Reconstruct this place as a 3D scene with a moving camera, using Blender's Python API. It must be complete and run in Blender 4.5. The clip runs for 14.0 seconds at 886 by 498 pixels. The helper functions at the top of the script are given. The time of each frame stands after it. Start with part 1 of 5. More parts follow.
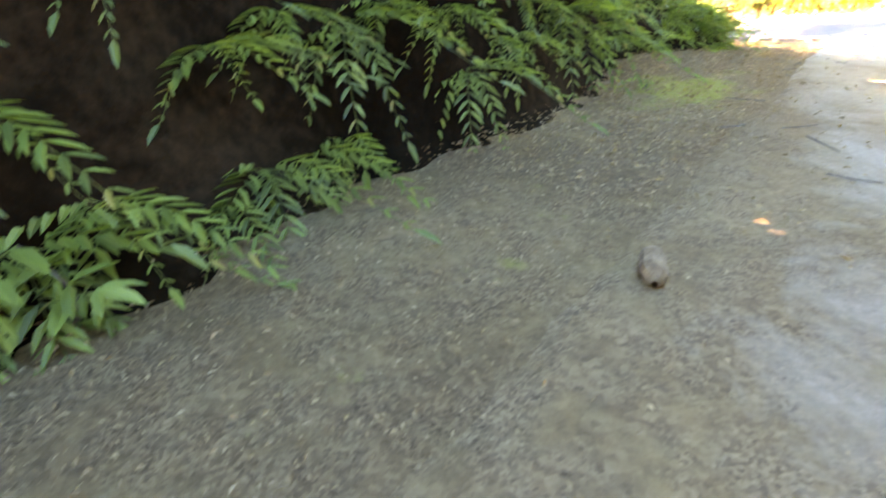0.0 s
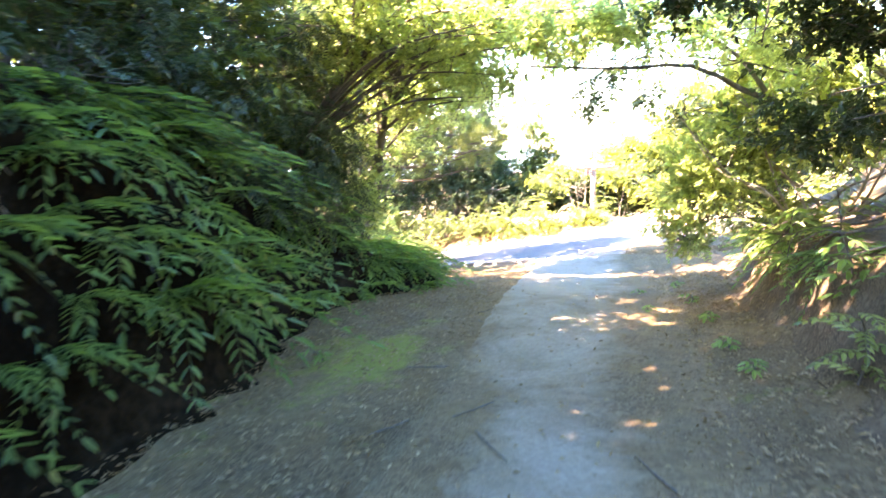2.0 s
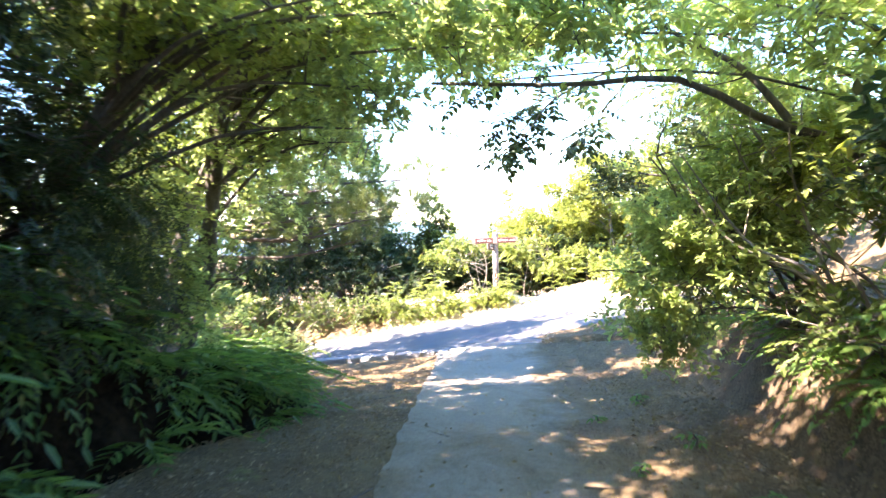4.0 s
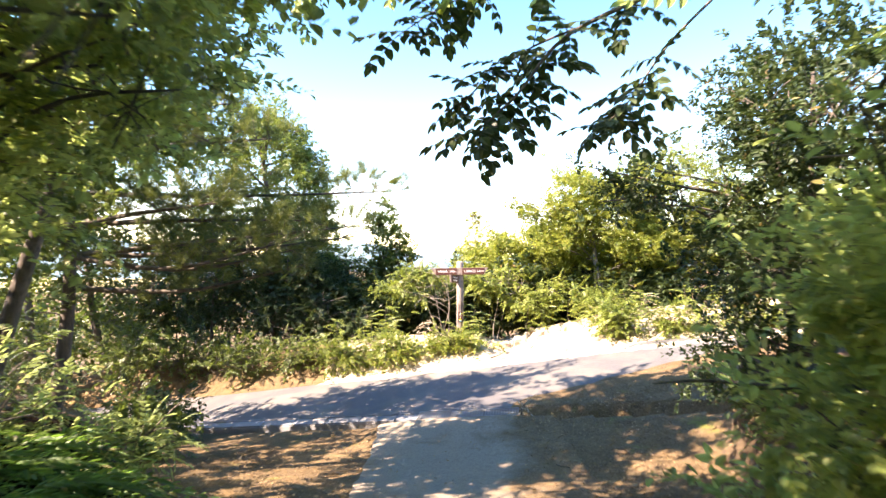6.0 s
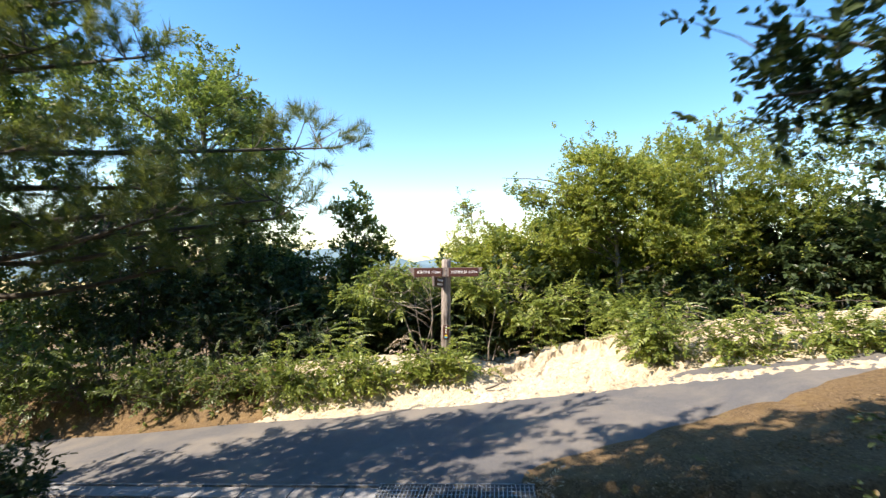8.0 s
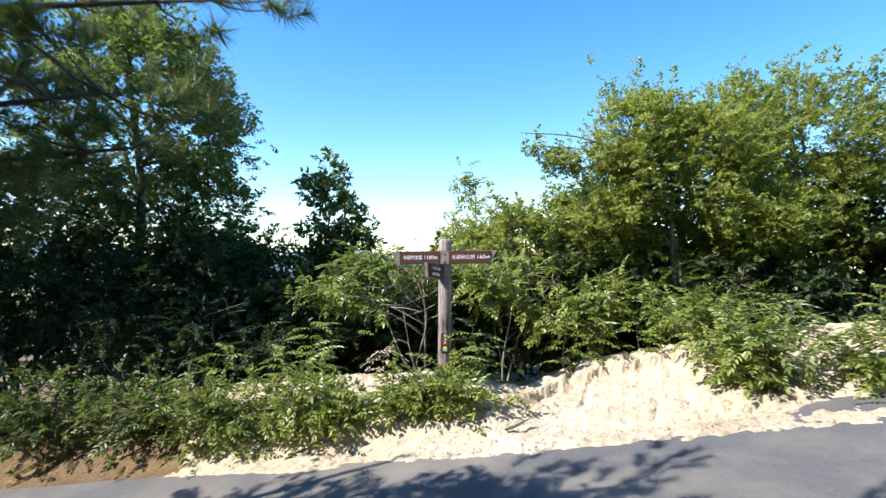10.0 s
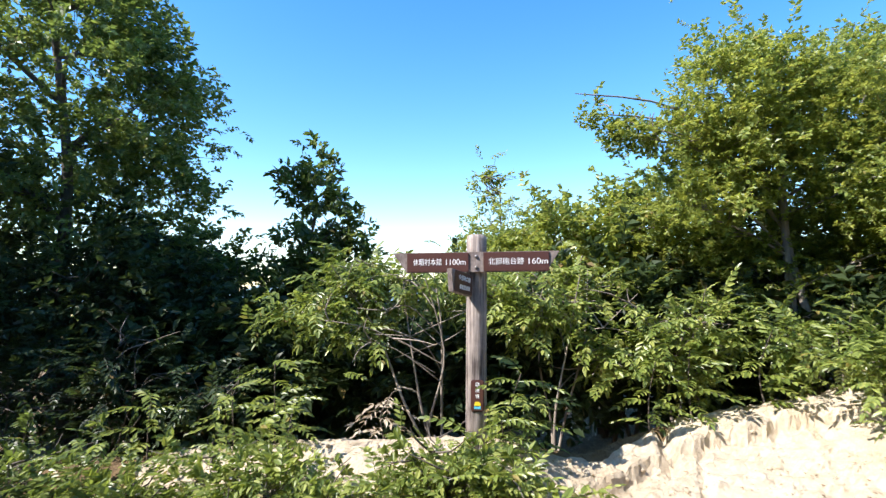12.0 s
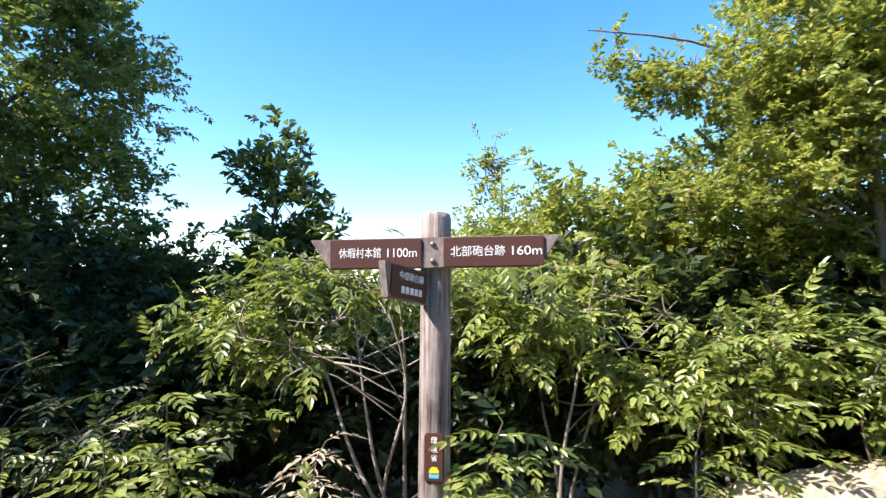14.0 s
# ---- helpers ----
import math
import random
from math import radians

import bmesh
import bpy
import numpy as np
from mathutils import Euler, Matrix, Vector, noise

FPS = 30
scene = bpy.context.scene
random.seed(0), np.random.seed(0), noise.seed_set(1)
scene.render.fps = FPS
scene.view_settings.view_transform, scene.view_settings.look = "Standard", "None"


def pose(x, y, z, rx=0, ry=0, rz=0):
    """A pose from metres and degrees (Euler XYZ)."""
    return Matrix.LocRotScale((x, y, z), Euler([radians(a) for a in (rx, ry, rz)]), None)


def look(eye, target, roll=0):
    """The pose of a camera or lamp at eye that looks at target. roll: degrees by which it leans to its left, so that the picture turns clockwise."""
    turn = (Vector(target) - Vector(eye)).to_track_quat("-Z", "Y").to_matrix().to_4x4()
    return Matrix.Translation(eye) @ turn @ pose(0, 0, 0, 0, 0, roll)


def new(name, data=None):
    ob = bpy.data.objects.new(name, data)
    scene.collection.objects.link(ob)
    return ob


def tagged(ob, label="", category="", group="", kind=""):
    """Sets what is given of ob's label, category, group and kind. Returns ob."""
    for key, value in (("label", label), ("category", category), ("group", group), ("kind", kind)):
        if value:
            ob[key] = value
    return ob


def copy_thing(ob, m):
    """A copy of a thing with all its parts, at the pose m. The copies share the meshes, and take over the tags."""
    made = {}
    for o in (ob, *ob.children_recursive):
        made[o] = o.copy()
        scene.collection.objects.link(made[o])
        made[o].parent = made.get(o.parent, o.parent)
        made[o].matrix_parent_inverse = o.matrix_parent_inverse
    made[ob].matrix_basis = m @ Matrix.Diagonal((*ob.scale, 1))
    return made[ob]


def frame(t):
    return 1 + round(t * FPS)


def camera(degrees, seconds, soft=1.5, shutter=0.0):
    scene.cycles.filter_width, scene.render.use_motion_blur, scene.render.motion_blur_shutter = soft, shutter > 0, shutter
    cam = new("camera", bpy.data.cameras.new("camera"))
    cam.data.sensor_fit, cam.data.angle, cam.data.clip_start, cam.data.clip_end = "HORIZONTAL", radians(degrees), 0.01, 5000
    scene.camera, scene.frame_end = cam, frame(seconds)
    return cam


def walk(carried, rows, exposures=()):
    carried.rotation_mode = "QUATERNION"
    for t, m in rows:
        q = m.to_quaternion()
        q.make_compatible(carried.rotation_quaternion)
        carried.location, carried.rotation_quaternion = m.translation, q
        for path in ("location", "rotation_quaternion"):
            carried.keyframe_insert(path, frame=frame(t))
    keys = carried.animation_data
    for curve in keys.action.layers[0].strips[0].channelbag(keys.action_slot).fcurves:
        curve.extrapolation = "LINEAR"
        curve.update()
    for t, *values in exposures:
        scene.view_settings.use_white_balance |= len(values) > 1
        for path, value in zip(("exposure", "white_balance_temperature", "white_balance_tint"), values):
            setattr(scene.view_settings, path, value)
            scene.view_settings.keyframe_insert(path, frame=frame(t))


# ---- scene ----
# ---- camera and walk ----
cam = camera(77.3, 14.0, soft=1.35, shutter=0.5)
PATH = [
    (0, (1.809, -0.604, -0.048), (0.62, 0.623, -1.088), -0.8),
    (0.5, (1.905, -0.39, 0.072), (0.773, 1.005, -0.806), -1.3),
    (1, (2.032, -0.005, 0.104), (1.005, 1.581, -0.552), -2.1),
    (1.5, (2.041, 0.464, 0.104), (1.182, 2.214, -0.341), -1.8),
    (2, (1.961, 1.07, 0.056), (1.231, 2.903, -0.273), -1.5),
    (2.5, (1.772, 1.653, 0.056), (1.174, 3.547, -0.178), -1.1),
    (3, (1.558, 2.235, 0.007), (1.046, 4.161, -0.161), -1.1),
    (3.5, (1.381, 2.798, -0.024), (0.936, 4.744, -0.145), -1.0),
    (4, (1.319, 3.462, -0.062), (0.958, 5.428, -0.128), -1.3),
    (6.5, (1.07, 6.8, 0.054), (0.838, 8.787, 0.075), -0.1),
    (7, (1.035, 7.544, -0.023), (0.812, 9.532, 0.007), -0.1),
    (7.5, (0.999, 8.231, -0.101), (0.794, 10.22, -0.061), 0.2),
    (8, (0.917, 8.974, -0.14), (0.714, 10.963, -0.102), 0.3),
    (10.5, (0.523, 12.324, -0.428), (0.339, 14.315, -0.385), 0.2),
    (11, (0.404, 12.944, -0.451), (0.219, 14.935, -0.415), 0.3),
    (11.5, (0.262, 13.526, -0.503), (0.079, 15.516, -0.413), 0.4),
    (12, (0.179, 13.946, -0.54), (-0.012, 15.932, -0.402), 0.4),
    (12.5, (0.351, 14.315, -0.583), (0.144, 16.299, -0.431), 0.0),
    (13, (0.471, 14.756, -0.598), (0.236, 16.737, -0.452), -0.0),
    (13.5, (0.492, 15.134, -0.553), (0.245, 17.113, -0.403), 0.4),
    (14, (0.447, 15.403, -0.551), (0.178, 17.378, -0.39), 0.4),
]
EXPOSURES = [(0.0, 5.55, 13800, 44), (1.0, 5.6, 10800, 38), (1.5, 5.2, 9300, 35), (2.0, 4.75, 8100, 33), (3.0, 4.1, 7300, 30), (4.0, 3.62, 6900, 27), (6.5, 2.0, 8100, 25), (7.5, 1.27, 7600, 16), (10.5, 1.02, 6100, 13), (14.0, 1.4, 6450, 19)]
walk(cam, [(t, look(eye, target, roll)) for t, eye, target, roll in PATH], EXPOSURES)

# ---- daylight ----
TO_SUN = Vector((-0.62, -0.34, 0.707)).normalized()
sun_data = bpy.data.lights.new("sun", "SUN")
sun_data.energy, sun_data.angle, sun_data.color = 5.0, radians(0.55), (1.0, 0.94, 0.84)
sun = new("sun", sun_data)
sun.matrix_world = look((0, 0, 60), Vector((0, 0, 60)) - TO_SUN)
world = bpy.data.worlds.new("sky")
scene.world = world
world.use_nodes = True
sky = world.node_tree.nodes.new("ShaderNodeTexSky")
sky.sky_type, sky.sun_disc = "NISHITA", False
sky.sun_elevation = math.asin(TO_SUN.z)
sky.sun_rotation = math.atan2(TO_SUN.x, TO_SUN.y)
sky.air_density, sky.dust_density, sky.ozone_density = 1.0, 0.3, 1.2
sky_out = world.node_tree.nodes["Background"]
sky_out.inputs["Strength"].default_value = 0.15
vivid = world.node_tree.nodes.new("ShaderNodeHueSaturation")
vivid.inputs["Saturation"].default_value = 1.38
world.node_tree.links.new(sky.outputs[0], vivid.inputs["Color"])
world.node_tree.links.new(vivid.outputs[0], sky_out.inputs[0])

# ---- materials ----
def shader(name):
    m = bpy.data.materials.new(name)
    m.use_nodes = True
    t = m.node_tree
    return m, t, t.nodes["Principled BSDF"]


def node(t, kind, links=(), **values):
    n = t.nodes.new(kind)
    for key, value in values.items():
        if key == "op":
            n.operation = value
        elif key == "blend":
            n.data_type, n.blend_type = "RGBA", value
        else:
            n.inputs[key.replace("_", " ")].default_value = value
    for key, out in links:
        t.links.new(out, n.inputs[key])
    return n


def ramp(t, fac, stops):
    n = t.nodes.new("ShaderNodeValToRGB")
    while len(n.color_ramp.elements) < len(stops):
        n.color_ramp.elements.new(0.5)
    for e, (at, c) in zip(n.color_ramp.elements, stops):
        e.position, e.color = at, (c, c, c, 1) if isinstance(c, (int, float)) else (*c, 1)
    t.links.new(fac, n.inputs["Fac"])
    return n.outputs["Color"]


def noise_of(t, scale, detail=6.0, rough=0.6, vector=None, distort=0.0):
    n = node(t, "ShaderNodeTexNoise", Scale=scale, Detail=detail, Roughness=rough, Distortion=distort)
    if vector:
        t.links.new(vector, n.inputs["Vector"])
    return n.outputs["Fac"]


def mix(t, fac, a, b, how="MIX"):
    n = t.nodes.new("ShaderNodeMix")
    n.data_type, n.blend_type = "RGBA", how
    for sock, v in ((n.inputs[0], fac), (n.inputs[6], a), (n.inputs[7], b)):
        if isinstance(v, (int, float)):
            sock.default_value = v
        elif isinstance(v, tuple):
            sock.default_value = (*v, 1)
        else:
            t.links.new(v, sock)
    return n.outputs[2]


def calc(t, op, a, b=0.0, c=0.0):
    n = t.nodes.new("ShaderNodeMath")
    n.operation, n.use_clamp = op, False
    for sock, v in zip(n.inputs, (a, b, c)):
        if isinstance(v, (int, float)):
            sock.default_value = v
        else:
            t.links.new(v, sock)
    return n.outputs[0]


def bump(t, bsdf, height, strength, distance):
    n = node(t, "ShaderNodeBump", [("Height", height)], Strength=strength, Distance=distance)
    t.links.new(n.outputs[0], bsdf.inputs["Normal"])


def coords(t):
    return t.nodes.new("ShaderNodeTexCoord").outputs["Object"]


def earth_colour(t, v, dark, mid, light, litter=True):
    big, fine = noise_of(t, 0.9, 5, 0.6, v), noise_of(t, 14, 8, 0.7, v)
    c = ramp(t, calc(t, "ADD", calc(t, "MULTIPLY", big, 0.55), calc(t, "MULTIPLY", fine, 0.45)), [(0.32, dark), (0.5, mid), (0.68, light)])
    if litter:
        for scale, amount in ((38, 0.65), (95, 0.8)):
            vor = t.nodes.new("ShaderNodeTexVoronoi")
            vor.inputs["Scale"].default_value = scale
            t.links.new(v, vor.inputs["Vector"])
            bits = ramp(t, noise_of(t, 3.1 + scale * 0.02, 4, 0.6, v), [(0.4, 0.1), (0.6, 0.8)])
            c = mix(t, bits, c, mix(t, amount, c, ramp(t, vor.outputs["Color"], [(0.15, (0.045, 0.03, 0.02)), (0.55, (0.17, 0.115, 0.065)), (0.9, (0.28, 0.2, 0.115))])))
    return c


def earth(name, dark, mid, light, moss=0.0, rough=0.95, litter=True, shine=0.15):
    m, t, b = shader(name)
    v = coords(t)
    c = earth_colour(t, v, dark, mid, light, litter)
    if moss:
        away = node(t, "ShaderNodeMapping", [("Vector", v)], Location=(0.2, -2.6, 0.75), Scale=(1.1, 0.55, 0.5))
        near = t.nodes.new("ShaderNodeVectorMath")
        near.operation = "LENGTH"
        t.links.new(away.outputs[0], near.inputs[0])
        bed = ramp(t, near.outputs["Value"], [(0.25, 0.2), (1.1, 0.0)])
        green = ramp(t, calc(t, "ADD", noise_of(t, 1.7, 8, 0.7, v), bed), [(0.6, 0.0), (0.72, moss)])
        c = mix(t, green, c, (0.21, 0.26, 0.04))
    t.links.new(c, b.inputs["Base Color"])
    b.inputs["Roughness"].default_value = rough
    b.inputs["Specular IOR Level"].default_value = shine
    bump(t, b, calc(t, "ADD", noise_of(t, 40, 9, 0.8, v), calc(t, "MULTIPLY", noise_of(t, 6, 4, 0.6, v), 1.5)), 0.7, 0.035)
    return m


def leafy(name, dark, mid, light, through_tint, gloss=0.42, share=0.32, shine=0.5):
    m, t, b = shader(name)
    rnd = t.nodes.new("ShaderNodeNewGeometry").outputs["Random Per Island"]
    ob = t.nodes.new("ShaderNodeObjectInfo").outputs["Random"]
    patch = noise_of(t, 1.6, 3, 0.6, coords(t))
    f = calc(t, "ADD", calc(t, "MULTIPLY", rnd, 0.5), calc(t, "ADD", calc(t, "MULTIPLY", patch, 0.5), calc(t, "MULTIPLY", calc(t, "SUBTRACT", ob, 0.5), 0.15)))
    c = ramp(t, f, [(0.2, dark), (0.5, mid), (0.82, light)])
    c = mix(t, ramp(t, rnd, [(0.972, 0.0), (0.985, 0.7)]), c, (0.24, 0.15, 0.05))
    t.links.new(c, b.inputs["Base Color"])
    b.inputs["Roughness"].default_value = gloss
    b.inputs["Specular IOR Level"].default_value = shine
    tr = node(t, "ShaderNodeBsdfTranslucent")
    t.links.new(mix(t, 1.0, mix(t, 0.5, c, (0.5, 0.5, 0.5), "ADD"), through_tint, "MULTIPLY"), tr.inputs["Color"])
    mx = node(t, "ShaderNodeMixShader", Fac=share)
    t.links.new(b.outputs[0], mx.inputs[1])
    t.links.new(tr.outputs[0], mx.inputs[2])
    t.links.new(mx.outputs[0], t.nodes["Material Output"].inputs["Surface"])
    return m


def bark(name, dark, light, scale=9.0, strength=0.7, along=0.22, at=(0.35, 0.65)):
    m, t, b = shader(name)
    v = coords(t)
    mp = node(t, "ShaderNodeMapping", [("Vector", v)], Scale=(1, 1, along))
    n1, n2 = noise_of(t, scale * 3, 8, 0.7, mp.outputs[0]), noise_of(t, 2.2, 4, 0.6, v)
    t.links.new(ramp(t, calc(t, "ADD", calc(t, "MULTIPLY", n1, 0.6), calc(t, "MULTIPLY", n2, 0.4)), [(at[0], dark), (at[1], light)]), b.inputs["Base Color"])
    b.inputs["Roughness"].default_value = 0.9
    bump(t, b, n1, strength, 0.012)
    return m


def stone(name, dark, light, scale, rough=0.9, speck=0.0, stain=(0.12, 0.1, 0.08)):
    m, t, b = shader(name)
    v = coords(t)
    fine, big = noise_of(t, scale, 10, 0.75, v), noise_of(t, 0.8, 6, 0.65, v, 0.4)
    c = ramp(t, fine, [(0.3, dark), (0.7, light)])
    c = mix(t, ramp(t, big, [(0.45, 0.0), (0.68, 0.65)]), c, stain)
    if speck:
        vor = t.nodes.new("ShaderNodeTexVoronoi")
        vor.inputs["Scale"].default_value = 120
        t.links.new(v, vor.inputs["Vector"])
        c = mix(t, ramp(t, vor.outputs["Distance"], [(0.1, speck), (0.35, 0.0)]), c, light)
    t.links.new(c, b.inputs["Base Color"])
    b.inputs["Roughness"].default_value = rough
    bump(t, b, fine, 0.5, 0.008)
    return m


def paint(name, colour, rough=0.5, wear=0.25, worn=(0.3, 0.26, 0.22), metal=0.0):
    m, t, b = shader(name)
    v = coords(t)
    c = mix(t, ramp(t, noise_of(t, 22, 8, 0.75, v), [(0.56, 0.0), (0.75, wear)]), colour, worn)
    c = mix(t, ramp(t, noise_of(t, 3, 4, 0.6, v), [(0.4, 0.0), (0.8, 0.35)]), c, tuple(k * 0.6 for k in colour))
    t.links.new(c, b.inputs["Base Color"])
    b.inputs["Roughness"].default_value, b.inputs["Metallic"].default_value = rough, metal
    bump(t, b, noise_of(t, 60, 6, 0.7, v), 0.25, 0.002)
    return m


SOIL_TONES = ((0.065, 0.04, 0.018), (0.19, 0.126, 0.06), (0.31, 0.222, 0.115))
SOIL = earth("soil_with_litter", *SOIL_TONES, moss=0.6)
# Near-black tones put the bank's deep shade into the soil colour.
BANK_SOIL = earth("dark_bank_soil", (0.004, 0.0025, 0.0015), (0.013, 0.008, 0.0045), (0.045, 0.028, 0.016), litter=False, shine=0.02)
PALE_BANK = earth("dry_bank_soil", (0.03, 0.02, 0.013), (0.11, 0.078, 0.05), (0.3, 0.225, 0.15))
SAND = earth("pale_sand", (0.37, 0.29, 0.19), (0.55, 0.455, 0.325), (0.7, 0.61, 0.46), litter=False)
ASPHALT = stone("asphalt", (0.05, 0.05, 0.055), (0.15, 0.145, 0.14), 70, 0.85, 0.35, (0.22, 0.19, 0.15))
def soiled_concrete():
    """Concrete under drifts of soil, thicker towards the wood."""
    m, t, b = shader("soiled_concrete")
    v = coords(t)
    sep = node(t, "ShaderNodeSeparateXYZ", [("Vector", v)])
    fine, big = noise_of(t, 30, 10, 0.75, v), noise_of(t, 1.1, 8, 0.7, v, 0.5)
    c = ramp(t, fine, [(0.3, (0.2, 0.163, 0.118)), (0.7, (0.34, 0.29, 0.22))])
    s = earth_colour(t, v, *SOIL_TONES)
    x, y = sep.outputs["X"], sep.outputs["Y"]
    right = calc(t, "SUBTRACT", x, calc(t, "MULTIPLY_ADD", y, -0.098, 2.257))
    left = calc(t, "SUBTRACT", calc(t, "MULTIPLY_ADD", y, -0.145, 1.245), x)
    wood = calc(t, "MAXIMUM", calc(t, "MULTIPLY", calc(t, "SUBTRACT", 11.0, y), 0.02), 0.0)
    side = calc(t, "MULTIPLY", calc(t, "MAXIMUM", right, calc(t, "ADD", left, calc(t, "MAXIMUM", calc(t, "MINIMUM", calc(t, "MULTIPLY_ADD", y, -0.4, 2.05), 0.4), -0.35))), 0.45)
    drift = calc(t, "ADD", calc(t, "ADD", wood, big), calc(t, "MAXIMUM", side, -0.12))
    c = mix(t, ramp(t, drift, [(0.4, 0.0), (0.62, 1.0)]), c, s)
    t.links.new(c, b.inputs["Base Color"])
    b.inputs["Roughness"].default_value = 0.92
    b.inputs["Specular IOR Level"].default_value = 0.2
    bump(t, b, calc(t, "ADD", noise_of(t, 40, 9, 0.8, v), calc(t, "MULTIPLY", noise_of(t, 6, 4, 0.6, v), 1.5)), 0.5, 0.03)
    return m


PATH_TOP = soiled_concrete()
DRAIN = stone("drain_concrete", (0.15, 0.155, 0.16), (0.32, 0.32, 0.32), 40, 0.85)
GRATE = paint("galvanised_steel", (0.42, 0.43, 0.44), 0.45, 0.6, (0.2, 0.13, 0.08), 0.8)
ROCK = stone("rock", (0.2, 0.17, 0.13), (0.42, 0.36, 0.28), 12)
POST_WOOD = bark("weathered_post", (0.06, 0.044, 0.038), (0.5, 0.425, 0.37), 13, 1.0, 0.05, (0.4, 0.62))
BOARD_WOOD = bark("board_wood", (0.1, 0.075, 0.065), (0.34, 0.28, 0.245), 9, 0.6, 0.5)
BROWN = paint("brown_sign_face", (0.085, 0.034, 0.026), 0.45, 0.12)
WHITE = paint("white_lettering", (0.85, 0.85, 0.84), 0.5, 0.1)
STEEL = paint("bolt_steel", (0.3, 0.28, 0.26), 0.45, 0.5, (0.2, 0.12, 0.07), 0.7)
YELLOW, BLUE = paint("yellow_paint", (0.85, 0.62, 0.03), 0.5, 0.1), paint("blue_paint", (0.12, 0.5, 0.65), 0.5, 0.1)
BARK = bark("grey_brown_bark", (0.055, 0.045, 0.035), (0.2, 0.165, 0.13))
PALE_BARK = bark("pale_bark", (0.16, 0.13, 0.1), (0.36, 0.31, 0.25))
DEAD_LEAF_BROWN = bark("broken_wood", (0.06, 0.035, 0.018), (0.3, 0.2, 0.11))
LEAF = leafy("leaf_green", (0.034, 0.054, 0.016), (0.088, 0.126, 0.031), (0.19, 0.22, 0.058), (0.6, 0.76, 0.17), 0.4, 0.36)
# For dark evergreens, and for foliage whose shade is put into the colour.
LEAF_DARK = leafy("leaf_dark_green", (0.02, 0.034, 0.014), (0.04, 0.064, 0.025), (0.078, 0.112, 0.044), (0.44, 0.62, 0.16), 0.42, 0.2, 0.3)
LEAF_BRIGHT = leafy("leaf_yellow_green", (0.075, 0.11, 0.022), (0.215, 0.278, 0.056), (0.43, 0.45, 0.13), (0.95, 0.92, 0.27), 0.4, 0.48)
# Backlit glow of foliage by the path, put into paler leaf colours.
LEAF_BACKLIT = leafy("leaf_thin_young", (0.1, 0.15, 0.045), (0.25, 0.325, 0.1), (0.46, 0.53, 0.19), (0.92, 0.98, 0.5), 0.45, 0.58)
# LEAF lightened: the tall crown's sunlit look is put into its colour.
LEAF_SUN = leafy("leaf_fresh_green", (0.048, 0.076, 0.02), (0.12, 0.162, 0.042), (0.25, 0.285, 0.075), (0.64, 0.78, 0.2), 0.4, 0.4)
PINNATE = leafy("pinnate_green", (0.064, 0.1, 0.022), (0.18, 0.232, 0.05), (0.37, 0.395, 0.11), (0.74, 0.82, 0.2), 0.36, 0.38)
FERN = leafy("fern_green", (0.034, 0.074, 0.018), (0.105, 0.195, 0.042), (0.25, 0.37, 0.085), (0.55, 0.83, 0.2), 0.5, 0.36)
NEEDLE = leafy("pine_needles", (0.045, 0.065, 0.024), (0.11, 0.145, 0.04), (0.22, 0.245, 0.07), (0.6, 0.68, 0.16), 0.5, 0.3)
DRY_PALE = leafy("pale_withered_leaves", (0.26, 0.2, 0.13), (0.42, 0.35, 0.25), (0.6, 0.53, 0.4), (0.8, 0.7, 0.5), 0.7, 0.2)
DRY = leafy("dry_leaves", (0.11, 0.066, 0.03), (0.24, 0.155, 0.075), (0.38, 0.285, 0.16), (0.8, 0.6, 0.3), 0.7, 0.2)
DEAD_FERN = leafy("dead_fern_brown", (0.05, 0.03, 0.015), (0.12, 0.075, 0.035), (0.24, 0.16, 0.085), (0.7, 0.5, 0.25), 0.7, 0.2)
# Distance haze is put into these blue-grey wood tones.
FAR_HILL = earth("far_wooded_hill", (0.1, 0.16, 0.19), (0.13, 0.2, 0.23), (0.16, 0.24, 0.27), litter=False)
SEA = paint("sea_water", (0.09, 0.17, 0.24), 0.2, 0.0)


# ---- mesh helpers ----
def mesh_of(name, verts, faces, material, smooth=False):
    """A mesh from an array of points and arrays of equal-sided faces."""
    me = bpy.data.meshes.new(name)
    verts = np.asarray(verts, dtype=np.float32).reshape(-1, 3)
    faces = [np.asarray(f, dtype=np.int32) for f in faces if len(f)]
    loops = np.concatenate([f.ravel() for f in faces])
    sizes = np.concatenate([np.full(len(f), f.shape[1], dtype=np.int32) for f in faces])
    me.vertices.add(len(verts))
    me.vertices.foreach_set("co", verts.ravel())
    me.loops.add(len(loops))
    me.loops.foreach_set("vertex_index", loops)
    me.polygons.add(len(sizes))
    me.polygons.foreach_set("loop_start", np.concatenate([[0], np.cumsum(sizes)[:-1]]).astype(np.int32))
    me.polygons.foreach_set("loop_total", sizes)
    me.polygons.foreach_set("use_smooth", np.full(len(sizes), smooth))
    me.update(calc_edges=True)
    me.validate()
    me.materials.append(material)
    return me


def part(name, bm, material, parent=None, label="", smooth=False):
    """Links a bmesh, or a ready mesh, as one object under its thing."""
    if isinstance(bm, bmesh.types.BMesh):
        me = bpy.data.meshes.new(name)
        for f in bm.faces:
            f.smooth = smooth
        bm.to_mesh(me)
        bm.free()
        me.materials.append(material)
    else:
        me = bm
    ob = new(name, me)
    if parent:
        ob.parent = parent
    return tagged(ob, label)


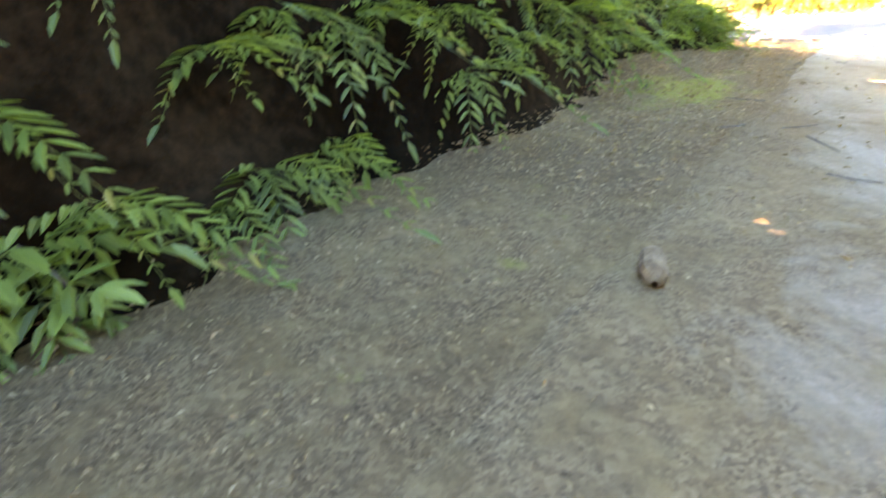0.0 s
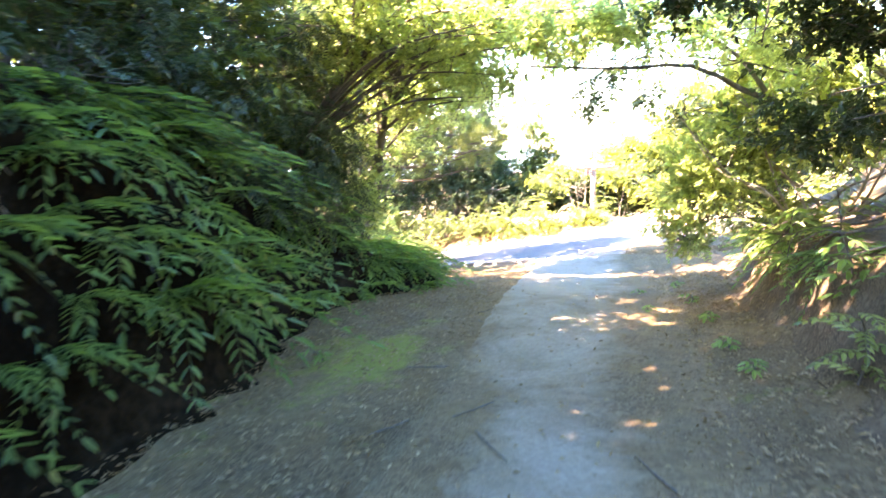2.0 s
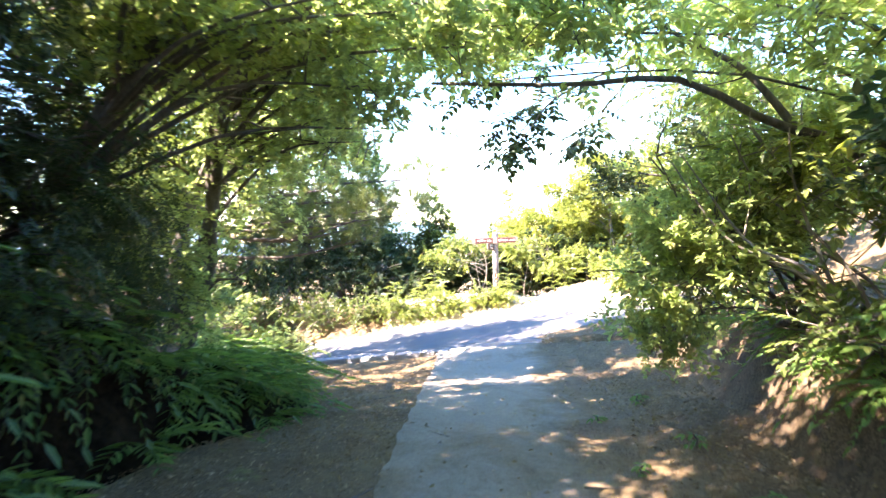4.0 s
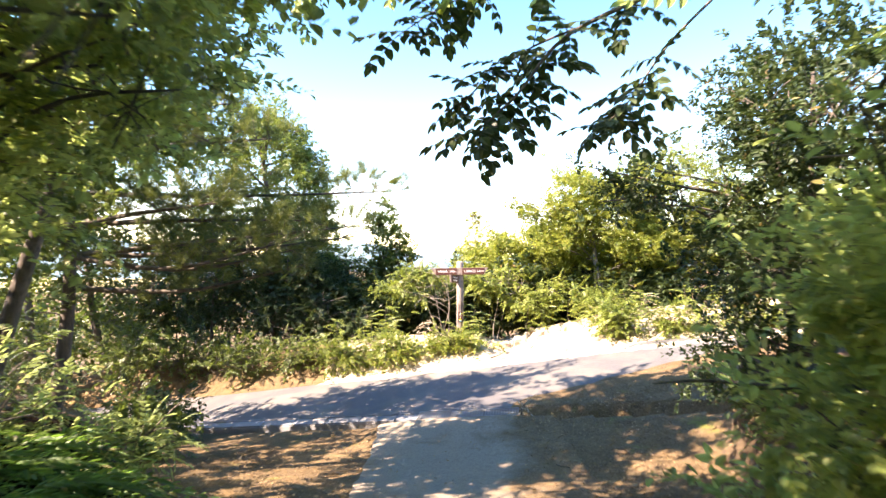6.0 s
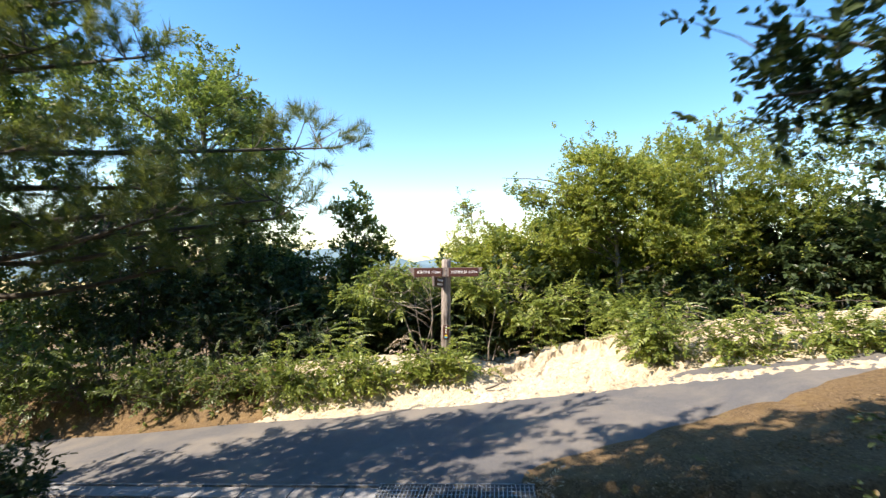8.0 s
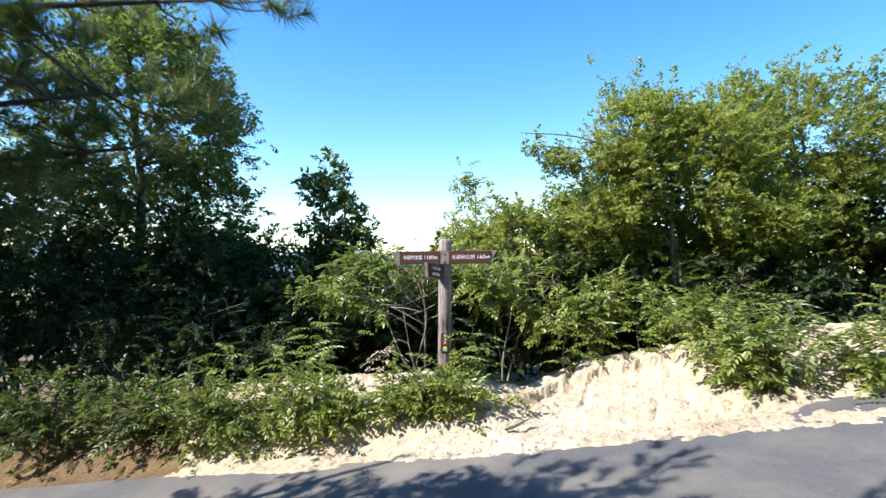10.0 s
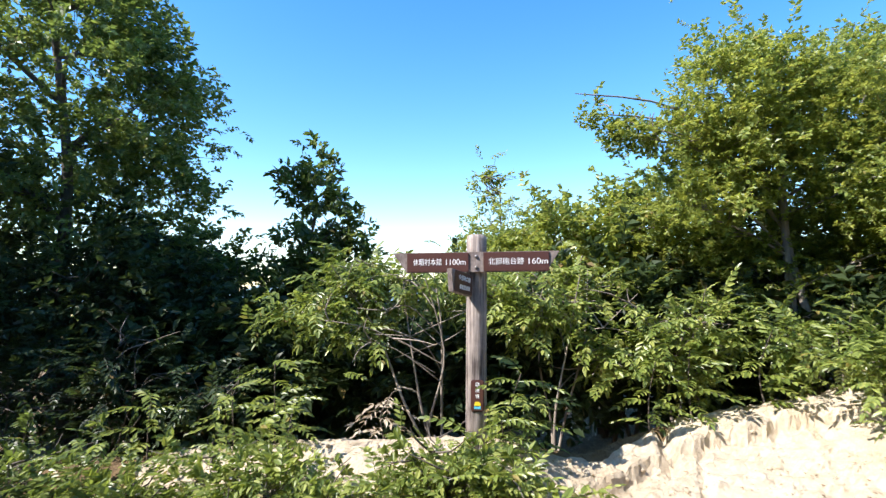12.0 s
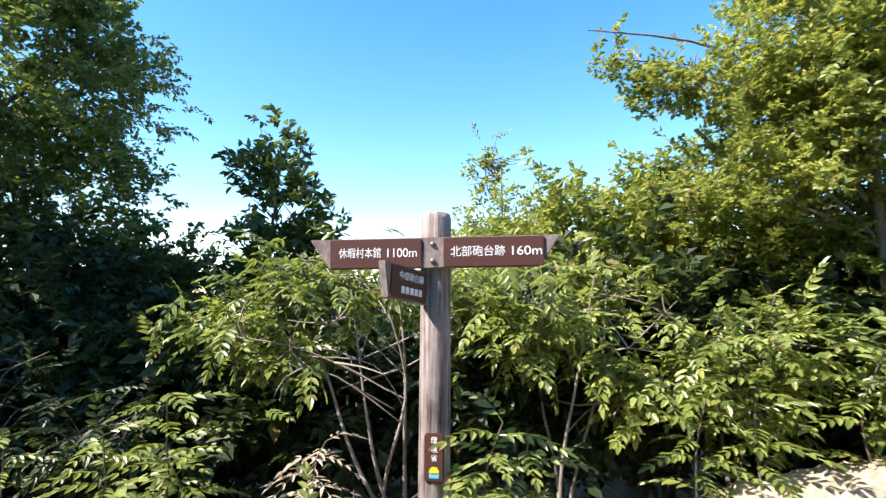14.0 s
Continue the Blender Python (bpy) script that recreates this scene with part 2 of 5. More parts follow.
def thing(name, place, label, category, group="", kind=""):
    e = new(name)
    e.location = place
    e.empty_display_size = 0.1
    return tagged(e, label, category, group, kind)


class Heap:
    """Collects many small pieces, as arrays, for one mesh."""

    def __init__(self):
        self.v, self.f, self.n = [], {}, 0

    def add(self, verts, faces):
        verts = np.asarray(verts, dtype=np.float64).reshape(-1, 3)
        faces = np.asarray(faces)
        self.f.setdefault(faces.shape[1], []).append(faces + self.n)
        self.v.append(verts)
        self.n += len(verts)

    def scatter(self, piece, turns, places):
        """The piece (points, faces) once for each 3x3 turn and place."""
        pv, pf = piece
        k = len(pv)
        v = np.einsum("nij,kj->nki", turns, pv) + places[:, None, :]
        f = pf[None] + (np.arange(len(places)) * k)[:, None, None]
        self.add(v.reshape(-1, 3), f.reshape(-1, pf.shape[1]))

    def mesh(self, name, material, smooth=False):
        return mesh_of(name, np.concatenate(self.v), [np.concatenate(x) for x in self.f.values()], material, smooth)


def unit(v):
    return v / np.maximum(np.linalg.norm(v, axis=-1, keepdims=True), 1e-9)


def frames_along(ahead, up):
    """3x3 turns whose y axis points ahead and whose z axis lies near up."""
    y = unit(ahead)
    x = unit(np.cross(y, up))
    return np.stack([x, y, np.cross(x, y)], axis=-1)


def tube(heap, line, radii, sides=6):
    line, radii = np.asarray(line, float), np.asarray(radii, float)
    d = np.gradient(line, axis=0)
    ref = np.array([0.31, 0.2, 0.93]) if abs(unit(d.mean(0))[2]) < 0.8 else np.array([0.9, 0.3, 0.1])
    m = frames_along(d, np.broadcast_to(ref, d.shape))
    a = np.arange(sides) * 2 * np.pi / sides
    ring = np.stack([np.cos(a), np.zeros(sides), np.sin(a)], -1)
    v = np.einsum("nij,kj->nki", m, ring) * radii[:, None, None] + line[:, None]
    i = np.arange(len(line) - 1)[:, None] * sides
    k = np.arange(sides)[None]
    f = np.stack([i + k, i + (k + 1) % sides, i + sides + (k + 1) % sides, i + sides + k], -1).reshape(-1, 4)
    heap.add(v.reshape(-1, 3), f)


def bend(points, steps):
    """A smooth line through a few points."""
    p = np.asarray(points, float)
    t = np.linspace(0, len(p) - 1, steps)
    out = []
    for s in t:
        i = min(int(s), len(p) - 2)
        u = s - i
        a, b, c, d = p[max(i - 1, 0)], p[i], p[i + 1], p[min(i + 2, len(p) - 1)]
        out.append(0.5 * (2 * b + (c - a) * u + (2 * a - 5 * b + 4 * c - d) * u * u + (3 * b - a - 3 * c + d) * u ** 3))
    return np.array(out)


def box_bm(sx, sy, sz, place=(0, 0, 0), bevel=0.0):
    bm = bmesh.new()
    bmesh.ops.create_cube(bm, size=1, matrix=Matrix.Translation(place) @ Matrix.Diagonal((sx, sy, sz, 1)))
    if bevel:
        bmesh.ops.bevel(bm, geom=bm.edges[:], offset=bevel, segments=2, affect="EDGES")
    return bm


# ---- lie of the land ----
def step(a, b, v):
    u = np.clip((np.asarray(v, float) - a) / (b - a), 0, 1)
    return u * u * (3 - 2 * u)


def drain_y(x):
    return 14.33 - 0.27 * np.asarray(x, float)


def far_edge_y(x):
    return 17.05 - 0.12 * np.asarray(x, float)


def path_z(y):
    return np.interp(y, [-60, -5, 0, 2, 4.4, 6.1, 7.5, 10.1, 13.7, 20], [2, -1.0, -1.13, -1.25, -1.46, -1.53, -1.66, -2.0, -2.38, -2.6])


def road_z(x, y):
    x = np.asarray(x, float)
    return -2.36 + 0.15 * np.clip(x, -40, 40) + 0.03 * (y - drain_y(np.clip(x, -40, 40)))


def left_foot(y):
    return np.interp(y, [-30, -2, 0, 1.2, 1.9, 3.3, 4.2, 5, 6.3, 7.2, 8.2, 9.0, 9.5, 10.5, 12, 14, 20], [0.5, 0.1, -0.1, -0.47, -0.35, -0.6, -0.85, -1.25, -1.7, -1.6, -1.25, -1.2, -1.6, -2.3, -3.2, -7, -40])


def right_foot(y):
    return np.interp(y, [-30, 0, 4, 5.7, 7, 8.4, 10, 12, 13, 14, 20], [3.4, 3.2, 2.98, 2.88, 2.8, 2.9, 3.0, 3.3, 4.0, 7, 40])


def rough(x, y, scale, seed):
    """Cheap smooth unevenness out of sines."""
    r = np.random.RandomState(seed)
    out = 0
    for k in range(7):
        a, ph, s = r.uniform(0, 6.3), r.uniform(0, 6.3), scale * r.uniform(0.6, 2.4)
        out = out + np.sin((np.cos(a) * x + np.sin(a) * y) * s + ph) / 7
    return out


def ledge_f(x):
    """How far behind the road's edge the lip of the sand lies."""
    return np.interp(x, [-1, 0.5, 0.95, 1.57, 2.4, 3.4, 5, 9], [1.0, 1.05, 1.2, 1.66, 1.95, 1.85, 1.6, 1.3])


def land_z(x, y):
    x, y = np.asarray(x, float), np.asarray(y, float)
    near = path_z(y) + 0.035 * np.clip(x - 1.0, -3, 2) + 0.13 * step(1.8, 2.9, x)
    rz = road_z(x, y)
    s = y - drain_y(x)
    z = near + (rz - near) * step(-4.0, -0.35, s)
    z = z - 0.04 * step(-1.6, -0.5, s) * (1 - step(-0.36, -0.3, s)) * step(-0.75, -0.95, x) * step(-9, -6, x)
    lf, rf = left_foot(y) - x, x - right_foot(y)
    z = z + np.interp(y, [-5, 4, 6.8, 8, 10, 12], [1.9, 1.9, 1.4, 0.5, 0.5, 0.6]) * step(-0.05, 0.7, lf) + 0.9 * step(0.8, 3.5, lf) + 0.12 * np.clip(lf - 3, 0, 20)
    z = z + 0.7 * step(-0.1, 0.32, rf) + 0.9 * step(0.4, 2.4, rf) + 0.1 * np.clip(rf - 2.4, 0, 20)
    f = y - far_edge_y(x)
    ridge = np.interp(x, [-40, -8, -3.2, -1.5, 0, 0.95, 1.57, 2.37, 3.0, 4.2, 8, 40], [-7.5, -2.75, -2.13, -1.9, -1.77, -1.88, -1.76, -1.6, -1.42, -1.2, -0.72, 4.5])
    z = z + (ridge - z) * step(0.0, ledge_f(x) + 0.2, f)
    z = z - 0.6 * step(ledge_f(x) + 0.5, ledge_f(x) + 1.5, f)
    z = z - 0.28 * np.clip(y - 23.5, 0, 140) - 0.1 * np.clip(y - 163, 0, 400)
    return z + 0.02 * rough(x, y, 5, 3) + 0.05 * rough(x, y, 1.3, 4) * step(0.2, 1.0, np.maximum(lf, rf))


def stretch(a, b, fine, reach):
    """Coordinates close together between a and b and ever wider out to reach."""
    mid = np.arange(a, b + fine / 2, fine)
    out, d, p = [], fine, 0.0
    while p < reach:
        d *= 1.28
        p += d
        out.append(p)
    out = np.array(out)
    return np.concatenate([(a - out)[::-1], mid, b + out])


def sheet(name, xs, ys, height, material, smooth=True):
    gx, gy = np.meshgrid(xs, ys)
    v = np.stack([gx, gy, height(gx, gy)], -1).reshape(-1, 3)
    w = len(xs)
    i = (np.arange(len(ys) - 1)[:, None] * w + np.arange(w - 1)[None]).ravel()
    return mesh_of(name, v, [np.stack([i, i + 1, i + w + 1, i + w], -1)], material, smooth)


def under_paving(x, y):
    s, f = y - drain_y(x), y - far_edge_y(x)
    paved = step(-0.45, -0.3, s) * (1 - step(0.8, 1.1, x) * (1 - step(0.15, 0.5, y - 14.13 - 0.42 * (x - 1.0)))) * (1 - step(-0.12, 0.05, f))
    channel = step(-0.36, -0.3, s) * (1 - step(0.02, 0.08, s)) * (1 - step(7, 9, np.abs(x)))
    sandy = step(-0.1, 0.15, f) * (1 - step(ledge_f(x) + 0.35, ledge_f(x) + 0.55, f)) * step(-2.7, -2.3, x) * (1 - step(6.4, 6.8, x))
    return land_z(x, y) - 0.05 * paved - 0.3 * channel - 0.2 * sandy - 0.5 * step(-0.03, 0.3, np.maximum(left_foot(y) - x, x - right_foot(y))) * step(-2.6, -2.2, y) * (1 - step(10.8, 11.2, y)) * (1 - step(1.1, 1.35, np.maximum(left_foot(y) - x, x - right_foot(y))))


ground = new("ground", sheet("ground", stretch(-6.0, 7.0, 0.115, 900), stretch(-2.6, 20.0, 0.115, 2500), under_paving, SOIL))
tagged(ground, "brown soil ground with leaf litter and moss", "ground", kind="structure")

# banks of bare earth beside the path
def bank_sheet(name, foot, side, label, y0, y1, material):
    ys = np.arange(y0, y1, 0.08)
    us = np.arange(-0.3, 1.4, 0.05)
    gy, gu = np.meshgrid(ys, us)
    gx = foot(gy) + side * gu
    gz = land_z(gx, gy) + 0.03 + 0.07 * rough(gx, gy, 4.5, 12) * step(0.3, -0.05, gu) + 0.05 * np.maximum(rough(gx * 1.0, gy, 7, 8), -0.3) - 0.1 * step(-0.02, -0.3, gu) - 0.12 * step(1.15, 1.4, gu)
    gx = gx - side * ((0.13 if side < 0 else 0.2) * rough(gy, gz * 2.0, 3.1, 9) + 0.06 * rough(gy, gz * 2, 11, 10)) * step(0.0, 0.3, gu)
    w = len(ys)
    i = (np.arange(len(us) - 1)[:, None] * w + np.arange(w - 1)[None]).ravel()
    ob = new(name, mesh_of(name, np.stack([gx, gy, gz], -1).reshape(-1, 3), [np.stack([i, i + 1, i + w + 1, i + w], -1)], material, True))
    return tagged(ob, label, "bank", kind="structure")


bank_sheet("bank_left", left_foot, -1, "steep earth bank under ferns, its shade put into the soil colour", -2.5, 11.5, BANK_SOIL)
bank_sheet("bank_right", right_foot, 1, "eroded brown earth bank with bare roots", -2.0, 12.5, PALE_BANK)


# ---- paving ----
def slab_edges(y):
    return np.interp(y, [-3, 5, 8.2, 14], [1.55, 0.52, 0.08, -0.78]), np.interp(y, [-3, 6.7, 10.4, 14], [2.5, 1.6, 1.3, 0.88])


def concrete_path():
    ys = np.arange(-2.0, 14.03, 0.09)
    heap = Heap()
    us = np.linspace(0, 1, 25)
    rows = []
    for y in ys:
        a, b = slab_edges(y)
        a = a + 0.012 * math.sin(y * 7.1) + 0.01 * math.sin(y * 17.0)
        b = b + 0.75
        x = a + (b - a) * us
        yy = np.full_like(x, y)
        yy = np.minimum(yy, drain_y(x) - 0.31)
        cover = 0.034 * step(0.72, 1.0, us) + 0.03 * step(0.06, 0.0, us) * step(8.5, 5.5, y) + 0.018 * step(8.5, 5.5, y)
        z = land_z(x, yy) + 0.04 - cover + 0.004 * rough(x, yy, 4, 21)
        top = np.stack([x, yy, z], -1)
        rows.append(np.concatenate([top[:1] - [0, 0, 0.14], top, top[-1:] - [0, 0, 0.14]]))
    v = np.array(rows)
    w = v.shape[1]
    i = (np.arange(len(ys) - 1)[:, None] * w + np.arange(w - 1)[None]).ravel()
    end = np.arange(w - 1) + (len(ys) - 1) * w
    heap.add(v.reshape(-1, 3), np.stack([i, i + 1, i + w + 1, i + w], -1))
    low = v[-1] - [0, 0, 0.14]
    n = heap.n
    heap.v.append(low)
    heap.n += len(low)
    k = np.arange(w - 1)
    heap.f[4].append(np.stack([end, end + 1, n + k + 1, n + k], -1))
    ob = new("path_slab", heap.mesh("path_slab", PATH_TOP))
    return tagged(ob, "worn grey concrete path slab, partly buried in soil", "path", kind="structure")


concrete_path()


def road_strip():
    xs = np.concatenate([np.arange(-60, -9, 1.5), np.arange(-9, 10, 0.2), np.arange(10, 60, 1.5)])
    us = np.linspace(0, 1, 15)
    gx, gu = np.meshgrid(xs, us)
    lo, hi = drain_y(gx) + 0.07, far_edge_y(gx) + 0.12 + 0.1 * rough(gx, gx * 0, 2.0, 31)
    far = np.clip(np.abs(gx) - 9, 0, 100)
    lo = np.where(gx > 1.0, 14.13 + 0.42 * (gx - 1.0) + 0.12 * rough(gx, gx * 0, 3.0, 32) * step(1, 2, gx), lo)
    hi = np.where(gx > 4.0, hi + 0.42 * (gx - 4.0), hi)
    hi = np.maximum(hi, lo + 2.0)
    gy = lo + (hi - lo) * gu
    z = land_z(gx, gy) * 0 + road_z(gx, gy) + 0.012 - 0.03 * step(0.9, 1.0, gu) - (0.05 + 0.03 * rough(gx, gy, 7, 34)) * step(0.22, 0.0, gu + 0.1 * rough(gx, gy, 5, 35)) * step(0.9, 1.4, gx) + 0.004 * rough(gx, gy, 3, 33)
    top = np.stack([gx, gy, z], -1)
    v = np.concatenate([top[:1] - [0, 0, 0.12], top, top[-1:] - [0, 0, 0.12]]).reshape(-1, 3)
    w = len(xs)
    i = (np.arange(len(us) + 1)[:, None] * w + np.arange(w - 1)[None]).ravel()
    ob = new("road", mesh_of("road", v, [np.stack([i, i + 1, i + w + 1, i + w], -1)], ASPHALT))
    return tagged(ob, "narrow grey asphalt road dusted with sand", "road", kind="structure")


road_strip()


def roadside_drain():
    """A U-shaped concrete channel along the near edge of the road, with a steel grating before the path."""
    base = Vector((0, float(drain_y(0)) - 0.14, float(road_z(0, 14.2))))
    d = thing("roadside_drain", base, "concrete roadside drain channel with steel grating", "drain", kind="structure")
    xs = np.arange(-8.4, 1.21, 0.6)
    prof = [(-0.17, -0.02), (-0.17, -0.3), (0.2, -0.3), (0.2, 0.0), (0.16, 0.0), (0.16, -0.24), (-0.11, -0.24), (-0.11, -0.02)]
    for a, b in zip(xs[:-1], xs[1:]):
        v = []
        for x in (a + 0.004, b - 0.004):
            for s, h in prof:
                y = float(drain_y(x)) - 0.14 + s
                v.append((x, y, float(road_z(x, y)) + 0.012 + h))
        n = len(prof)
        quads = [(k, (k + 1) % n, n + (k + 1) % n, n + k) for k in range(n)]
        caps = [(0, 1, 6, 7), (1, 2, 5, 6), (2, 3, 4, 5)]
        caps += [tuple(n + k for k in reversed(c)) for c in caps]
        ob = part("channel_block", mesh_of("channel_block", np.array(v) - np.array(base), [np.array(quads + caps)], DRAIN), DRAIN, d)
    for a in np.arange(-8.4, -0.31, 0.6):
        v = []
        for x in (a + 0.008, a + 0.592):
            for s, h in ((-0.15, -0.03), (0.1, -0.03), (0.1, 0.014), (-0.15, 0.014)):
                y = float(drain_y(x)) - 0.14 + s
                v.append((x, y, float(road_z(x, y)) + h))
        quads = [(0, 1, 5, 4), (1, 2, 6, 5), (2, 3, 7, 6), (3, 0, 4, 7), (3, 2, 1, 0), (4, 5, 6, 7)]
        part("cover_plate", mesh_of("cover_plate", np.array(v) - np.array(base), [np.array(quads)], DRAIN), DRAIN, d)
    for g in range(3):
        x0 = -0.25 + 0.5 * g
        heap = Heap()
        for k in range(13):
            x = x0 + 0.012 + 0.038 * k
            y = float(drain_y(x)) - 0.14
            z = float(road_z(x, y)) + 0.012
            v = [(x + dx, y + dy, z + dz) for dx in (0, 0.007) for dy in (-0.15, 0.15) for dz in (-0.012, 0.022)]
            heap.add(v, np.array([(0, 1, 3, 2), (4, 6, 7, 5), (0, 2, 6, 4), (1, 5, 7, 3), (0, 4, 5, 1), (2, 3, 7, 6)]))
        for s in (-0.15, -0.075, 0, 0.075, 0.15):
            v = []
            for x in (x0, x0 + 0.485):
                for dy in (-0.005, 0.005):
                    for dz in (-0.012, 0.026):
                        y = float(drain_y(x)) - 0.14 + s + dy
                        v.append((x, y, float(road_z(x, y)) + 0.012 + dz))
            heap.add(v, np.array([(0, 1, 3, 2), (4, 6, 7, 5), (0, 2, 6, 4), (1, 5, 7, 3), (0, 4, 5, 1), (2, 3, 7, 6)]))
        heap.v = [a - np.array(base) for a in heap.v]
        part("grating", heap.mesh("grating", GRATE), GRATE, d, "galvanised steel grating")


roadside_drain()


def sand_z(gx, gf):
    gy = far_edge_y(gx) + gf
    lip = ledge_f(gx) + 0.16 * rough(gx, gx * 0, 2.2, 41) + 0.09 * rough(gx, gx * 0, 6.5, 42) + 0.04 * rough(gx, gx * 0, 15, 50) + 0.025 * rough(gx, gx * 0, 34, 51)
    z = land_z(gx, gy) + 0.02
    # the worn hollow in front of a fluted ledge
    z = z - 0.17 * step(0.1, 0.55, gf) * (1 - step(-0.035, 0.03, gf - lip)) * step(0.5, 1.2, gx) * (0.7 + 0.3 * rough(gx, gx * 0, 1.7, 52))
    z = z - 0.07 * step(0.4, 0.7, gx) * step(1.55, 1.35, gx) * step(0.6, 0.9, gf - ledge_f(gx) + 1.0)
    # a notch washed through the ledge
    z = z - 0.14 * np.exp(-((gx - 1.52 - 0.2 * (gf - 1.66) - 0.03 * rough(gf, gf * 0, 7, 53)) / 0.055) ** 2) * step(1.35, 1.6, gf)
    z = z + 0.024 * rough(gx, gy, 9, 43) + 0.03 * rough(gx, gy, 20, 44) + 0.03 * np.abs(rough(gx, gy, 6, 54)) * step(0.3, 0.6, gf)
    z = z + (0.02 * rough(gx, gf * 3.0, 17, 48) + 0.014 * np.abs(rough(gx, gf * 5, 33, 49))) * step(0.4, 0.8, gf) * step(0.3, 0.9, gx)
    gully = np.abs(rough(gx, gf * 0.25, 4.5, 47))
    z = z - 0.03 * step(0.09, 0.0, gully) * step(0.55, 0.95, gf) * step(0.5, 0.9, gx)
    edge = np.minimum(np.minimum(step(-0.35, 0.0, gf + 0.12 * rough(gx, gx * 0, 5, 46)), step(0.75, 0.45, gf - ledge_f(gx))), np.minimum(step(-3.4, -2.6, gx), step(7.5, 6.8, gx)))
    return z - 0.1 * (1 - edge)


def sand_bank():
    xs, fs = np.arange(-3.4, 7.5, 0.03), np.arange(-0.35, 2.7, 0.03)
    gx, gf = np.meshgrid(xs, fs)
    gy = far_edge_y(gx) + gf
    rs = np.random.RandomState(61)
    crumb = 0.35 + 0.65 * step(-0.2, 0.5, rough(gx, gy, 3.1, 62))
    z = sand_z(gx, gf) + rs.uniform(-0.009, 0.009, gx.shape) * crumb
    gx, gy = gx + rs.uniform(-0.009, 0.009, gx.shape), gy + rs.uniform(-0.009, 0.009, gx.shape)
    v = np.stack([gx, gy, z], -1).reshape(-1, 3)
    w = len(xs)
    i = (np.arange(len(fs) - 1)[:, None] * w + np.arange(w - 1)[None]).ravel()
    ob = new("sand_bank", mesh_of("sand_bank", v, [np.stack([i, i + 1, i + w + 1, i + w], -1)], SAND, False))
    return tagged(ob, "eroded pale sandy bank beside the road", "bank", kind="structure")


sand_bank()


# ---- leaves, sprays and crowns ----
RNG = np.random.RandomState(7)


def oval(length, width, fold=0.25, droop=0.12, shoulder=0.45):
    """One folded pointed leaf along y: six points, two quads."""
    w = width / 2
    v = np.array([(0, 0, 0), (-w, shoulder * length * 0.7, fold * w), (-w * 0.75, 0.72 * length, fold * w - droop * length * 0.4), (0, length, -droop * length),
                  (w * 0.75, 0.72 * length, fold * w - droop * length * 0.4), (w, shoulder * length * 0.7, fold * w)], float)
    return v, np.array([(0, 3, 2, 1), (0, 5, 4, 3)])


def kite(length, width, fold=0.3):
    w = width / 2
    return np.array([(0, 0, 0), (-w, 0.45 * length, fold * w), (0, length, -0.1 * length), (w, 0.45 * length, fold * w)], float), np.array([(0, 2, 1), (0, 3, 2)])


def pinnate(pairs, length, leaf_len, leaf_wide, droop, rs, near=True, taper=0.35, angle=62):
    """A compound leaf along y with pairs of leaflets and one at the end."""
    heap = Heap()
    piece = oval(1, leaf_wide / leaf_len) if near else kite(1, leaf_wide / leaf_len)
    t = np.linspace(0.16, 0.96, pairs)
    line = lambda u: np.stack([0.03 * length * np.sin(u * 3), u * length * (1 - 0.2 * droop * u), -droop * length * u * u], -1)
    turns, places = [], []
    for u in t:
        p = line(np.array(u))
        for side in (-1, 1):
            a = radians(angle + rs.uniform(-9, 9) - 18 * u)
            ahead = np.array([side * math.sin(a), math.cos(a), -0.25 - 0.6 * droop * u + rs.uniform(-0.15, 0.15)])
            m = frames_along(ahead[None], np.array([[side * rs.uniform(-0.1, 0.3), 0.2, 1.0]]))[0]
            turns.append(m * leaf_len * (1 - taper * abs(2 * u - 0.8)) * rs.uniform(0.85, 1.1))
            places.append(p)
    turns.append(frames_along(np.array([[0, 1, -0.3 - droop]]), np.array([[0, 0.2, 1.0]]))[0] * leaf_len)
    places.append(line(np.array(1.0)))
    heap.scatter(piece, np.array(turns), np.array(places))
    if near:
        tube(heap, line(np.linspace(0, 1, 3)), np.linspace(0.0035, 0.0018, 3), 3)
    return heap


def spray(count, length, leaf_len, leaf_wide, rs, near=False, flat=0.5):
    """A twig along y with simple leaves round it."""
    heap = Heap()
    piece = oval(1, leaf_wide / leaf_len) if near else kite(1, leaf_wide / leaf_len)
    u = np.sort(rs.uniform(0.1, 1, count))
    a = rs.uniform(0, 6.28, count)
    ahead = np.stack([np.cos(a), rs.uniform(0.1, 0.9, count), np.sin(a) * flat - 0.15], -1)
    turns = frames_along(ahead, np.stack([rs.uniform(-0.5, 0.5, count), rs.uniform(-0.3, 0.5, count), np.ones(count)], -1))
    turns = turns * (leaf_len * rs.uniform(0.65, 1.15, count))[:, None, None]
    places = np.stack([np.zeros(count), u * length, -0.12 * length * u * u], -1) + rs.uniform(-0.015, 0.015, (count, 3))
    heap.scatter(piece, turns, places)
    return heap


def needles(count, rs, length=0.1):
    """A tuft of pine needles round the end of a twig along y."""
    heap = Heap()
    piece = (np.array([(-0.02, 0, 0), (0.02, 0, 0), (0.0, 1, 0)], float), np.array([(0, 1, 2)]))
    u = rs.uniform(0, 1, count)
    a = rs.uniform(0, 6.28, count)
    ahead = np.stack([np.cos(a), rs.uniform(0.35, 1.3, count), np.sin(a)], -1)
    turns = frames_along(ahead, rs.uniform(-1, 1, (count, 3))) * (length * rs.uniform(0.7, 1.1, count))[:, None, None]
    heap.scatter(piece, turns, np.stack([0 * u, u * 0.2, 0 * u], -1))
    return heap


